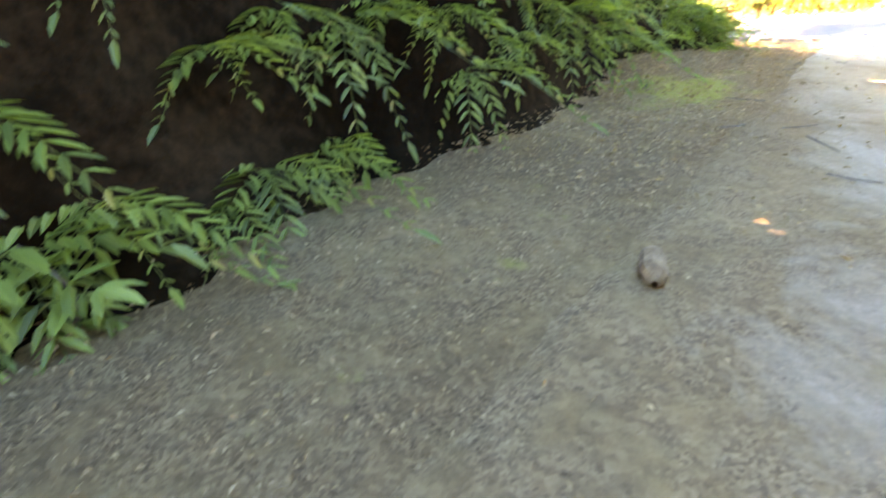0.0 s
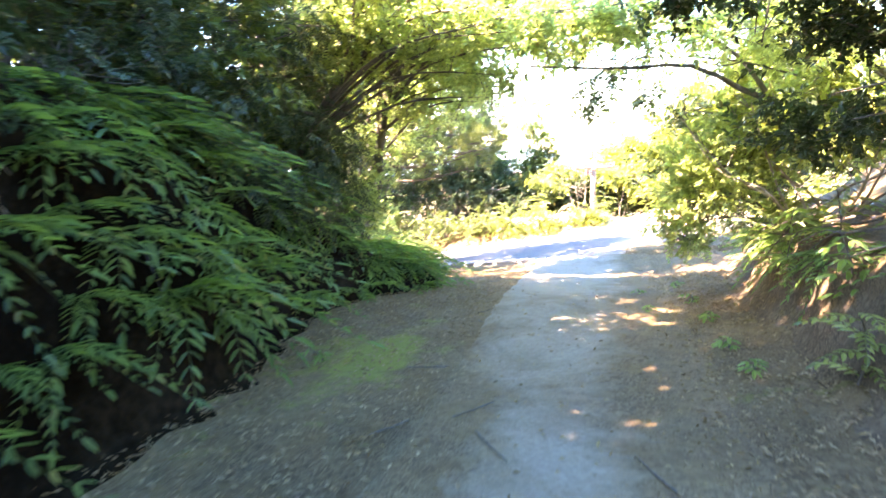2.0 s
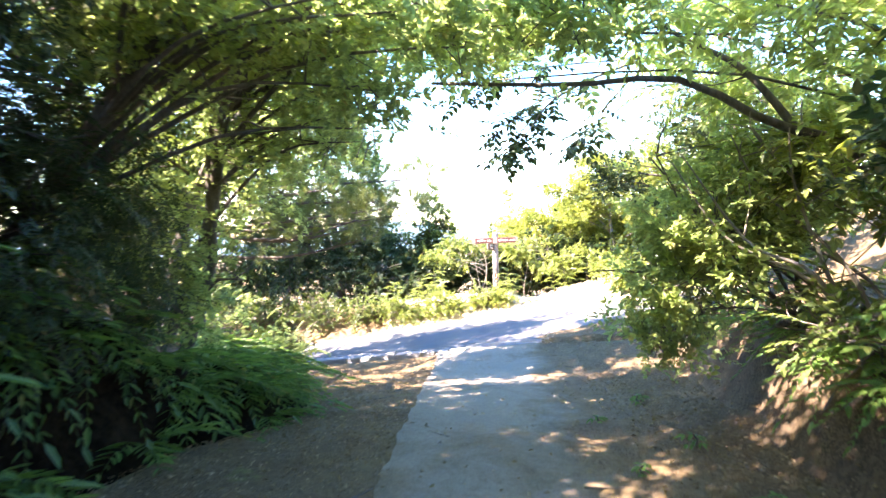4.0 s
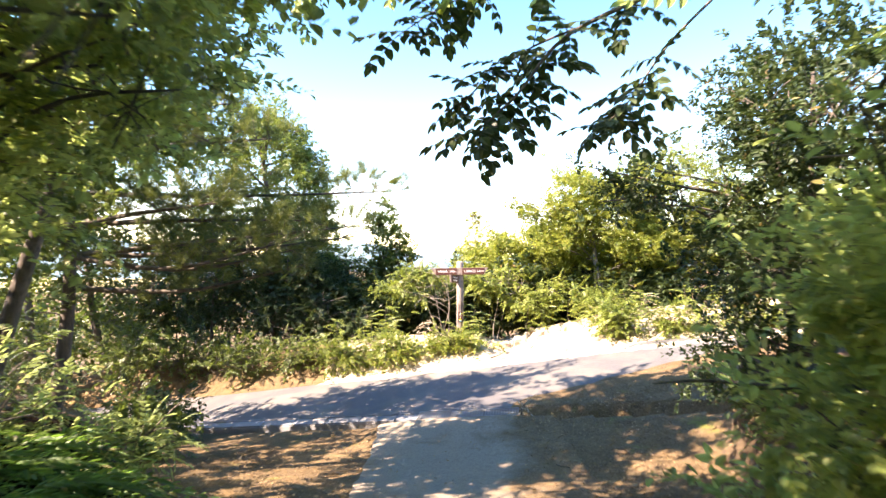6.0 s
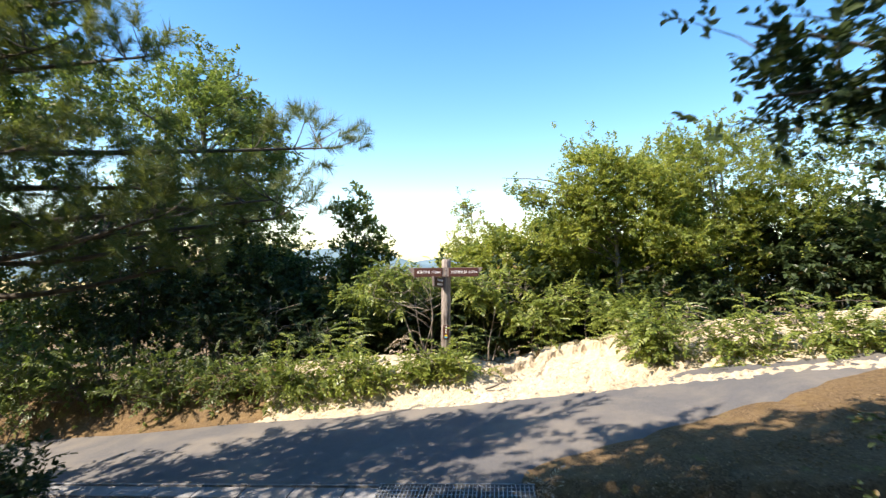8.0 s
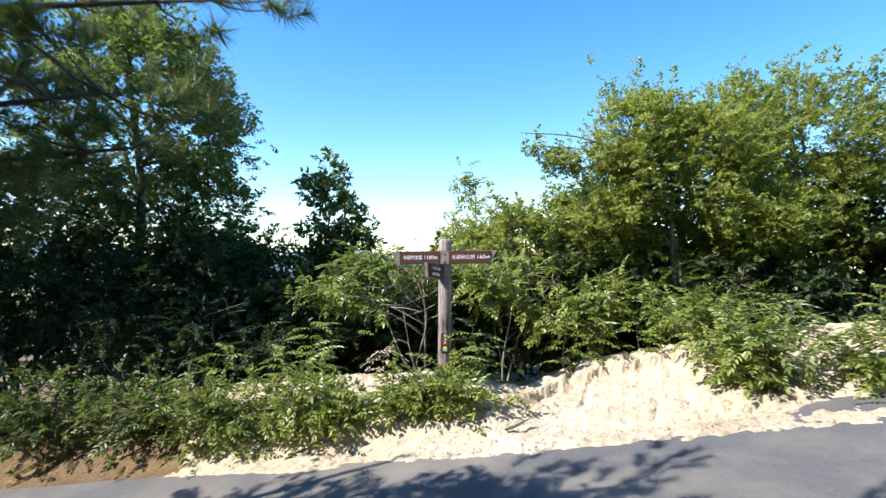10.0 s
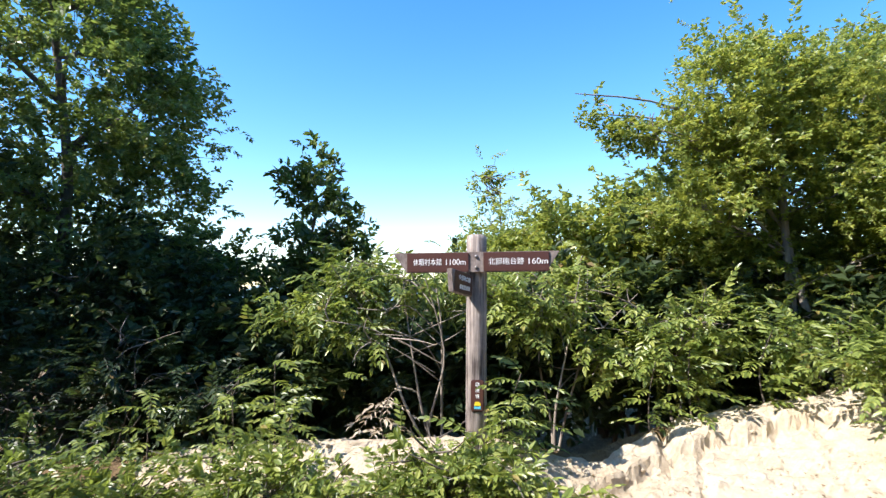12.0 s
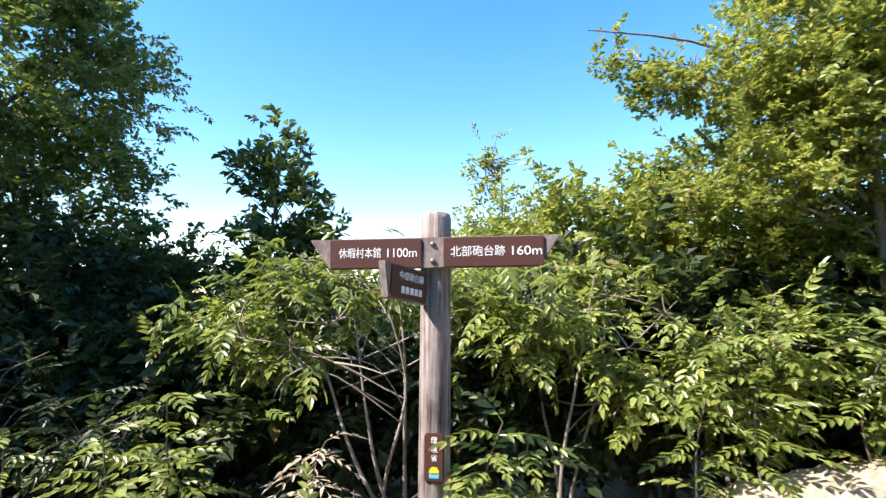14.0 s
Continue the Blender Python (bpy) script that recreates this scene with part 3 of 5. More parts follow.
def joined(heap):
    v = np.concatenate(heap.v)
    return v, {k: np.concatenate(f) for k, f in heap.f.items()}


def kinds(maker, n, seed):
    return [joined(maker(np.random.RandomState(seed + k))) for k in range(n)]


BROAD = kinds(lambda r: spray(18, 0.32, 0.09, 0.05, r, False), 5, 10)
BROAD_NEAR = kinds(lambda r: spray(13, 0.26, 0.085, 0.044, r, True), 5, 20)
BIGLEAF = kinds(lambda r: spray(13, 0.24, 0.12, 0.055, r, True, 0.7), 4, 30)
SMALL = kinds(lambda r: spray(20, 0.28, 0.068, 0.038, r, False), 5, 40)
FEATHER = kinds(lambda r: pinnate(7, 0.24, 0.062, 0.023, 0.35, r, False), 5, 50)
FEATHER_NEAR = kinds(lambda r: pinnate(5, 0.25, 0.08, 0.036, 0.35, r, True, 0.25), 5, 60)
SMALL_NEAR = kinds(lambda r: spray(14, 0.25, 0.062, 0.034, r, True), 5, 45)
FUZZ = FEATHER_NEAR[:4] + BROAD_NEAR[:1]
TUFT = kinds(lambda r: needles(130, r, 0.14), 4, 70)


def put_sprays(heap, sprays, places, ahead, size, rs):
    which = rs.randint(0, len(sprays), len(places))
    up = np.stack([rs.uniform(-0.35, 0.35, len(places)), rs.uniform(-0.35, 0.35, len(places)), np.ones(len(places))], -1)
    turns = frames_along(ahead, up) * size[:, None, None]
    for k, (v, faces) in enumerate(sprays):
        sel = which == k
        if not sel.any():
            continue
        base = heap.n
        m, p = turns[sel], places[sel]
        vv = (np.einsum("nij,kj->nki", m, v) + p[:, None]).reshape(-1, 3)
        heap.v.append(vv)
        for sides, f in faces.items():
            heap.f.setdefault(sides, []).append((f[None] + (np.arange(len(p)) * len(v))[:, None, None]).reshape(-1, sides) + base)
        heap.n += len(vv)


def in_blobs(blobs, count, rs, hollow=0.55, holes=0.35):
    """Places in a union of ellipsoids, more of them near the skin, with gaps; and the way outwards."""
    vol = np.array([b[3] * b[4] * b[5] for b in blobs]) ** 0.75
    pts, outs = [], []
    for b, n in zip(blobs, np.maximum(6, (count * vol / vol.sum()).astype(int))):
        n2 = int(n * 1.9)
        d = unit(rs.normal(size=(n2, 3)))
        r = hollow + (1 - hollow) * rs.uniform(0, 1, n2) ** 0.6
        lump = 0.96 + 0.26 * np.sin(d[:, 0] * 5 + b[0] * 3) * np.sin(d[:, 1] * 5 + b[1] * 7) + 0.2 * np.sin(d[:, 2] * 7 + d[:, 0] * 6 + b[2] * 5)
        p = np.array(b[:3]) + d * np.array(b[3:6]) * (r * lump)[:, None]
        g = rough(p[:, 0] + 3.1 * p[:, 2], p[:, 1] * 1.3 - 1.7 * p[:, 2], 2.6, int(abs(b[0] * 31)) % 97) + 0.4 * rs.uniform(-1, 1, n2)
        order = np.argsort(-g)[: max(4, int(n2 * (1 - holes)))]
        order = rs.permutation(order)[:n]
        far = rs.uniform(0, 1, n2) < 0.09
        p = p + d * (far * rs.uniform(0.08, 0.32, n2))[:, None] * [1, 1, 1.2]
        pts.append(p[order])
        outs.append(d[order])
    return np.concatenate(pts), np.concatenate(outs)


def away_from_path(p, out, gap=0.55):
    """Keeps twigs clear of the way walked: nothing low over the path itself."""
    x, y, z = p.T
    line = np.interp(y, [-2, 0, 3, 7, 12, 16], [1.9, 2.0, 1.4, 1.05, 0.5, 0.4])
    free = (np.abs(x - line) > gap + 0.25) | (z > 0.62) | (y > 16.3)
    return p[free], out[free]


def tree(name, base, blobs, sprays, material, label, category="tree", count=900, size=1.0, trunk=0.09, limbs=9, stems=1, wood=None, seed=1,
         lean=(0, 0), hollow=0.5, holes=0.35, group="", extra=(), rise=0.35, clear=True):
    rs = np.random.RandomState(seed)
    wood = wood or BARK
    base = np.array([base[0], base[1], float(land_z(base[0], base[1])) - 0.06 if base[2] is None else base[2]])
    t = thing(name, base, label, category, group)
    mid = np.average([b[:3] for b in blobs], axis=0, weights=[b[3] * b[4] * b[5] for b in blobs])
    top = max(b[2] + 0.55 * b[5] for b in blobs)
    tips = []
    for s in range(stems):
        off = rs.uniform(-0.12, 0.12, 3) * (stems > 1) * [1, 1, 0]
        goal = np.array([mid[0] + rs.uniform(-0.3, 0.3) * stems * 0.5, mid[1] + rs.uniform(-0.3, 0.3) * stems * 0.5, top - rs.uniform(0, 0.3)])
        p = [base + off, base + off + (goal - base) * 0.3 + [lean[0], lean[1], 0] + rs.uniform(-0.1, 0.1, 3), base + (goal - base) * 0.65 + rs.uniform(-0.15, 0.15, 3), goal]
        line = bend(p, 14)
        r0 = trunk / math.sqrt(stems)
        heap = Heap()
        tube(heap, line - base, np.linspace(r0, r0 * 0.25, 14) * (1 + 0.25 * np.exp(-np.arange(14) * 1.2)), 8)
        part("trunk" if stems == 1 else "stem", heap.mesh("trunk", wood, True), wood, t)
        tips.append((line, r0))
    ends, _ = in_blobs(blobs, limbs * 2, rs, 0.5, 0.1)
    ends = ends[rs.permutation(len(ends))[:limbs]]
    twig_pts = []
    for e in ends:
        line, r0 = tips[rs.randint(len(tips))]
        k = int(np.clip(np.argmin(np.abs(line[:, 2] - (e[2] - 0.35 * np.linalg.norm(e[:2] - line[7, :2]) - 0.1))), 2, 12))
        a = line[k]
        m = (a + e) / 2 + np.array([0, 0, 0.12 * np.linalg.norm(e - a)]) + rs.uniform(-0.12, 0.12, 3)
        lm = bend([a, m, e], 9)
        heap = Heap()
        tube(heap, lm - base, np.linspace(r0 * 0.32, 0.005, 9), 5)
        for q in range(3):
            j = rs.randint(3, 8)
            tip = lm[j] + unit(rs.normal(size=3)) * rs.uniform(0.25, 0.6) * [1, 1, 0.6] + [0, 0, 0.08]
            tube(heap, bend([lm[j], (lm[j] + tip) / 2 + rs.uniform(-0.05, 0.05, 3), tip], 5) - base, np.linspace(0.009, 0.003, 5), 4)
        part("limb", heap.mesh("limb", wood, True), wood, t)
        twig_pts.append(lm)
    for e in extra:
        lm = bend(e[:-1], 16)
        heap = Heap()
        tube(heap, lm - base, np.linspace(e[-1], e[-1] * 0.25, 16), 7)
        part("limb", heap.mesh("limb", wood, True), wood, t)
    p, out = in_blobs(blobs, count, rs, hollow, holes)
    if clear:
        p, out = away_from_path(p, out)
    ahead = unit(out * [1, 1, 0.6] + [0, 0, rise] + rs.normal(size=p.shape) * 0.6)
    heap = Heap()
    put_sprays(heap, sprays, p - base - ahead * 0.12, ahead, size * rs.uniform(0.75, 1.25, len(p)), rs)
    # fine twigs inside the crown
    pick = rs.permutation(len(p))[: min(120, len(p) // 5)]
    back = p[pick] - unit(out[pick]) * rs.uniform(0.25, 0.5, (len(pick), 1)) - [0, 0, 0.12]
    tw = Heap()
    for a, b in zip(back, p[pick]):
        tube(tw, np.array([a, (a + b) / 2 + rs.uniform(-0.03, 0.03, 3), b]) - base, [0.006, 0.004, 0.002], 3)
    crown = part("crown", heap.mesh("crown", material), material, t)
    tagged(part("fine_branching", tw.mesh("fine_branching", wood), wood, crown), kind="stuff")
    return t


# ---- trees and shrubs beyond the road ----
BS = "trees beyond the road"
# The blob at x = -7.0 is added to shade the bushes below.
tree("broadleaf_tree", (-5.1, 20.6, None), [(-5.75, 20.8, 2.0, 1.8, 1.6, 2.8), (-4.4, 20.9, 2.1, 0.6, 0.6, 1.0), (-4.25, 20.9, 0.3, 0.75, 0.6, 1.1), (-7.0, 18.0, 2.7, 1.3, 1.0, 0.9)],
     BROAD, LEAF_SUN, "tall green broadleaf tree on the roadside bank", count=4300, size=0.95, trunk=0.13, limbs=16, seed=11, group=BS, holes=0.42)
tree("evergreen_tree", (-2.45, 21.7, None), [(-2.45, 21.7, 0.2, 0.5, 0.5, 1.25), (-2.3, 21.6, -0.7, 0.75, 0.6, 0.9), (-1.75, 21.6, 0.15, 0.3, 0.25, 0.35)],
     BIGLEAF, LEAF, "slender dark evergreen tree with glossy leaves", count=620, trunk=0.05, limbs=9, seed=12, group=BS, holes=0.3)
tree("slender_sapling", (0.1, 22.4, None), [(0.05, 22.5, 0.95, 0.22, 0.2, 0.5), (0.2, 22.3, 0.1, 0.6, 0.45, 0.6), (0.0, 22.4, -0.4, 0.7, 0.5, 0.5)],
     SMALL, LEAF_BRIGHT, "thin yellowish sapling rising over the shrubs", count=460, trunk=0.03, limbs=6, seed=13, group=BS)
tree("leafy_bush", (1.5, 21.2, None), [(1.3, 21.3, -0.3, 1.1, 0.8, 0.95), (2.2, 21.0, -0.1, 0.8, 0.7, 0.9), (0.6, 21.2, -0.8, 0.8, 0.6, 0.7)],
     BROAD, LEAF_BRIGHT, "bright green broadleaf bush in the sun", "bush", count=2300, trunk=0.06, limbs=9, stems=3, seed=14, group=BS)
tree("spreading_tree", (3.3, 20.0, None), [(3.5, 20.1, 1.0, 1.25, 1.0, 1.0), (2.7, 19.8, 1.35, 0.7, 0.6, 0.85), (1.75, 19.7, 1.05, 0.5, 0.3, 0.22), (1.3, 19.7, 1.2, 0.3, 0.12, 0.12), (2.3, 19.9, 0.4, 0.6, 0.6, 0.5), (4.2, 19.8, 0.2, 0.8, 0.7, 0.6), (3.2, 20.4, -0.3, 1.2, 0.7, 0.6)],
     SMALL, LEAF_BRIGHT, "sunlit yellow-green tree with spreading crown", count=5600, size=0.82, trunk=0.09, limbs=14, stems=2, seed=15, group=BS, wood=PALE_BARK,
     extra=[((3.1, 20.0, 0.2), (2.5, 19.8, 0.8), (1.8, 19.7, 1.1), (1.25, 19.7, 1.22), 0.014)])
tree("spreading_tree", (5.4, 20.9, None), [(5.3, 20.9, 1.3, 1.4, 1.1, 1.35), (4.4, 20.7, 1.6, 0.7, 0.7, 0.9), (6.4, 20.6, 0.8, 1.1, 0.9, 1.0), (5.4, 20.9, 0.0, 1.3, 0.8, 0.7)],
     SMALL, LEAF_BRIGHT, "tall yellow-green tree with pale thin trunks", count=4800, size=0.85, trunk=0.1, limbs=12, stems=3, seed=16, group=BS, wood=PALE_BARK)
tree("spreading_tree", (8.2, 20.4, None), [(8.3, 20.5, 1.6, 2.0, 1.4, 1.7), (9.8, 19.6, 1.2, 1.6, 1.2, 1.5)],
     SMALL, LEAF, "green roadside tree in half shade", count=1300, size=1.3, trunk=0.11, limbs=10, stems=2, seed=17, group=BS)
# Lower foliage of the tall tree; dark leaves put its shade into colour.
for k, blobs in enumerate([[(-4.3, 20.3, -0.8, 1.1, 0.9, 1.0)], [(-6.8, 20.0, -0.4, 1.6, 1.3, 1.7), (-5.4, 19.9, -0.9, 0.8, 0.5, 0.8)]]):
    tree("evergreen_shrub", (blobs[0][0], blobs[0][1], None), blobs, BROAD, LEAF_DARK, "dense lower foliage of the tall tree, shade put into its dark colour", "shrub", count=620, size=1.25, trunk=0.06, limbs=7, stems=2, seed=25 + k, group=BS, hollow=0.35, holes=0.15)
tree("leafy_bush", (-3.6, 21.7, None), [(-3.5, 21.7, -0.65, 0.9, 0.6, 0.62), (-4.4, 21.9, -0.35, 0.8, 0.6, 0.65)], BROAD, LEAF, "green broadleaf bush behind the signpost", "bush", count=380, size=1.1, trunk=0.05, limbs=7, stems=3, seed=28, group=BS)
# undergrowth closing the view under the crowns, its shade put into the leaf colour
for k, (x, y, z, rx, ry, rz) in enumerate([(-8.5, 21.5, -1.2, 2.0, 1.2, 1.6), (-5.0, 22.3, -1.5, 1.9, 1.0, 1.3), (-2.6, 20.6, -1.5, 1.3, 0.7, 0.75), (-0.6, 21.0, -1.35, 1.4, 0.7, 0.7),
                                         (1.6, 20.4, -1.0, 1.3, 0.7, 0.75), (3.6, 21.6, -0.7, 1.4, 0.8, 0.95), (6.0, 22.0, -0.5, 1.7, 0.9, 1.1), (8.8, 21.6, -0.1, 1.8, 1.0, 1.2),
                                         (-1.5, 20.1, -1.65, 0.9, 0.4, 0.4), (0.3, 20.2, -1.45, 0.9, 0.4, 0.45), (2.3, 20.1, -1.3, 0.9, 0.4, 0.45), (4.2, 19.7, -1.1, 0.9, 0.4, 0.45), (-3.3, 20.0, -1.6, 0.9, 0.5, 0.7), (7.2, 20.2, -0.2, 1.3, 0.6, 0.9), (9.6, 19.4, 0.3, 1.4, 0.7, 1.0)]):
    tree("undergrowth_shrub", (x, y, None), [(x, y, z, rx, ry, rz)], BROAD, LEAF_DARK, "dense evergreen shrub, shade put into its dark leaf colour", "shrub", count=400, trunk=0.05, limbs=5, stems=3,
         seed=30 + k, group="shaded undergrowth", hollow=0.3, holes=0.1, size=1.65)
# pinnate shrubs round the signpost
PG = "pinnate shrubs by the signpost"
tree("pinnate_shrub", (-0.35, 19.25, None), [(-0.8, 19.4, -0.5, 0.95, 0.55, 0.26), (-1.6, 19.3, -0.75, 0.6, 0.5, 0.25), (0.05, 19.5, -0.55, 0.5, 0.5, 0.25), (-1.1, 19.5, -0.35, 0.5, 0.4, 0.2), (-1.1, 19.05, -0.95, 0.4, 0.3, 0.15)],
     FEATHER_NEAR, PINNATE, "flat-topped pinnate shrub with bare pale stems", "shrub", count=470, trunk=0.035, limbs=10, stems=4, seed=51, group=PG, wood=PALE_BARK, hollow=0.2, rise=0.1)
tree("pinnate_shrub", (0.65, 19.4, None), [(0.6, 19.4, -0.75, 0.6, 0.45, 0.4), (0.95, 19.7, -0.4, 0.5, 0.4, 0.3), (1.2, 19.3, -1.1, 0.4, 0.35, 0.35)],
     FEATHER_NEAR, PINNATE, "olive-green pinnate shrub behind the signpost", "shrub", count=300, trunk=0.03, limbs=7, stems=3, seed=52, group=PG, wood=PALE_BARK, hollow=0.25, rise=0.15)
tree("pinnate_shrub", (1.9, 19.3, None), [(1.8, 19.3, -1.1, 0.5, 0.45, 0.5), (2.2, 19.35, -0.85, 0.4, 0.35, 0.35)],
     FEATHER_NEAR, PINNATE, "bright pinnate shrub at the top of the sand", "shrub", count=300, size=0.95, trunk=0.03, limbs=6, stems=3, seed=53, group=PG, hollow=0.25, rise=0.15)
tree("pinnate_shrub", (2.95, 19.3, None), [(2.9, 19.3, -1.0, 0.5, 0.45, 0.45), (3.5, 19.4, -1.05, 0.45, 0.4, 0.35)],
     FEATHER_NEAR, PINNATE, "bright pinnate shrub at the top of the sand", "shrub", count=270, size=0.95, trunk=0.03, limbs=6, stems=3, seed=54, group=PG, hollow=0.25, rise=0.15)
tree("roadside_bush", (4.3, 17.8, None), [(3.3, 17.65, -1.3, 0.55, 0.35, 0.45), (3.15, 18.3, -1.05, 0.5, 0.35, 0.32), (4.4, 17.35, -1.3, 0.6, 0.35, 0.42), (5.6, 17.15, -1.15, 0.65, 0.4, 0.36), (6.8, 17.0, -1.0, 0.8, 0.4, 0.42)],
     FEATHER_NEAR, PINNATE, "bright leafy bush spreading over the sand", "bush", count=1150, trunk=0.025, limbs=8, stems=4, seed=55, group=PG, hollow=0.2, rise=0.3)
for k, (x, y, dz, rx, ry, rz, n) in enumerate([(-0.05, 17.68, 0.2, 0.75, 0.34, 0.3, 400), (-1.3, 17.68, 0.32, 0.85, 0.4, 0.42, 430), (-2.5, 17.74, 0.36, 0.85, 0.44, 0.46, 380),
                                              (-3.6, 18.0, 0.38, 0.8, 0.45, 0.45, 300), (-4.9, 18.1, 0.5, 0.9, 0.5, 0.55, 320), (-6.4, 18.4, 0.6, 1.0, 0.55, 0.65, 340), (-8.2, 18.8, 0.8, 1.2, 0.7, 0.9, 360)]):
    z = float(land_z(x, y)) + dz
    # Left of x = -3 the shade is put into darker leaves.
    tree("low_bush", (x, y, None), [(x, y, z, rx, ry, rz)], FUZZ, PINNATE if x > -3 else LEAF, "low leafy bush along the edge of the road", "bush", count=int(n * 0.85), size=0.85, trunk=0.02, limbs=5, stems=4,
         seed=60 + k, group="low bushes along the road", hollow=0.15, holes=0.15, rise=0.4)
# Bushes under the tall tree, their shade put into dark leaf colour.
for k, (x, y, z, rx, ry, rz) in enumerate([(-2.6, 19.2, -1.65, 0.5, 0.4, 0.45), (-3.5, 19.1, -1.5, 0.6, 0.5, 0.6), (-4.6, 19.2, -1.6, 0.8, 0.6, 0.7)]):
    tree("shade_bush", (x, y, None), [(x, y, z, rx, ry, rz)], FEATHER_NEAR, LEAF_DARK, "green bush under the trees, shade put into its dark leaf colour", "bush", count=190, trunk=0.025, limbs=5, stems=3,
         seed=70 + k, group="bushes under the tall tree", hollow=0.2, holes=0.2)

# ---- trees beside the path ----
NG = "trees beside the path"
tree("path_tree", (-3.3, 9.4, None), [(-2.4, 10.5, 2.1, 1.2, 1.2, 1.3), (-2.9, 9.9, 1.0, 0.8, 0.8, 0.9), (-3.9, 10.6, 2.4, 1.2, 1.2, 0.8)],
     BROAD_NEAR, LEAF, "green broadleaf tree leaning over the path", count=1300, trunk=0.11, limbs=14, seed=81, group=NG, holes=0.55,
     extra=[((-3.0, 9.4, 0.0), (-2.5, 9.5, 1.0), (-1.9, 9.6, 1.7), (-1.0, 9.4, 2.4), 0.06)])
# The last blob is unseen, added to shade the right bank.
tree("path_tree", (-3.1, 9.2, None), [(-0.4, 8.3, 1.95, 1.1, 1.2, 0.5), (-1.5, 7.8, 1.9, 1.2, 1.3, 0.7), (0.9, 9.4, 2.1, 0.7, 0.7, 0.3), (0.6, 6.0, 2.8, 1.0, 1.0, 0.35)],
     BROAD_NEAR, LEAF_BACKLIT, "tree with a bright backlit crown over the path", count=2100, trunk=0.1, limbs=16, seed=82, group=NG, holes=0.35)
tree("path_tree", (-3.2, 3.6, None), [(-2.6, 4.0, 2.6, 1.5, 1.6, 1.4), (-2.2, 2.2, 3.2, 1.6, 1.5, 1.1), (-2.2, 5.2, 1.2, 0.8, 1.0, 0.8)],
     BROAD, LEAF, "leafy broadleaf tree on the fern bank", count=2600, size=1.15, trunk=0.12, limbs=12, seed=83, group=NG)
# Crown added above the view to keep sun off the path's start.
tree("path_tree", (-3.0, -0.5, None), [(-2.3, -0.5, 2.9, 1.7, 1.9, 1.2), (-1.4, -2.6, 3.2, 1.8, 1.7, 1.0), (-0.4, 1.0, 3.3, 1.3, 1.4, 0.6), (-1.0, 3.2, 3.6, 1.4, 1.2, 0.5), (-1.7, 1.8, 3.0, 1.2, 1.2, 0.5)],
     BROAD, LEAF_DARK, "broadleaf tree with unseen crown added to shade the path", count=2450, size=1.8, trunk=0.14, limbs=12, seed=84, group=NG)
tree("arching_tree", (4.4, 7.0, None), [(1.9, 7.6, 1.5, 0.95, 0.8, 0.4), (3.0, 8.1, 1.35, 0.9, 1.0, 0.7), (0.8, 7.7, 1.35, 0.6, 0.5, 0.25), (3.5, 7.0, 1.9, 0.9, 0.9, 0.6), (3.7, 7.6, 0.5, 0.6, 0.8, 0.5), (2.75, 6.85, 1.15, 0.65, 0.45, 0.3), (3.25, 6.9, 0.95, 0.5, 0.5, 0.5)],
     FEATHER_NEAR, LEAF_BACKLIT, "crooked tree arching a long branch over the path", count=1500, trunk=0.06, limbs=12, stems=2, seed=85, group=NG, holes=0.4, wood=BARK,
     extra=[((4.3, 7.1, -0.3), (3.7, 7.2, 0.3), (3.2, 7.25, 0.42), (2.75, 7.28, 0.56), (2.18, 7.27, 0.875), (1.5, 7.4, 0.92), (0.5, 7.6, 1.05), 0.045),
            ((2.9, 7.3, 0.5), (2.6, 7.4, 0.95), (2.2, 7.6, 1.3), (1.9, 7.8, 1.75), 0.028), ((3.2, 7.3, 0.3), (3.4, 7.1, 0.9), (3.3, 6.9, 1.6), (2.9, 6.8, 2.2), 0.035)])
tree("bright_bush", (3.2, 7.9, None), [(2.55, 7.8, 0.0, 0.7, 0.7, 0.5), (2.25, 7.9, -0.5, 0.4, 0.5, 0.35), (3.0, 8.3, 0.25, 0.5, 0.6, 0.45), (2.2, 8.0, -0.9, 0.3, 0.35, 0.25)],
     SMALL_NEAR, LEAF_BACKLIT, "bright green bush drooping from the bank", "bush", count=1250, size=0.85, trunk=0.04, limbs=12, stems=4, seed=86, group=NG)
tree("leaning_tree", (-2.5, 8.7, None), [(-1.65, 8.7, 0.75, 0.7, 0.7, 0.8), (-0.9, 8.9, 1.5, 0.7, 0.7, 0.7), (-2.4, 8.0, 0.1, 0.5, 0.6, 0.8), (-1.3, 8.2, 2.0, 1.0, 0.9, 0.5), (-0.75, 8.6, 0.85, 0.4, 0.4, 0.35), (-2.1, 8.5, -0.5, 0.45, 0.45, 0.75)],
     SMALL_NEAR, LEAF_BACKLIT, "broadleaf tree leaning from the bank, hung with backlit leaves", count=1600, size=0.95, trunk=0.07, limbs=14, seed=97, group=NG, holes=0.42, hollow=0.35)
tree("canopy_tree", (-2.9, 6.9, None), [(-1.3, 6.9, 1.45, 0.9, 0.8, 0.45), (-0.2, 7.0, 1.4, 0.9, 0.6, 0.4), (0.8, 7.1, 1.3, 0.7, 0.4, 0.25), (0.1, 7.4, 0.9, 0.5, 0.3, 0.25), (1.6, 7.3, 1.35, 0.5, 0.35, 0.25), (-0.6, 6.3, 1.8, 0.9, 0.7, 0.3)],
     SMALL_NEAR, LEAF_BACKLIT, "tree whose yellow-green boughs roof the path", count=1500, size=0.95, trunk=0.08, limbs=16, seed=98, group=NG, holes=0.4, hollow=0.2)
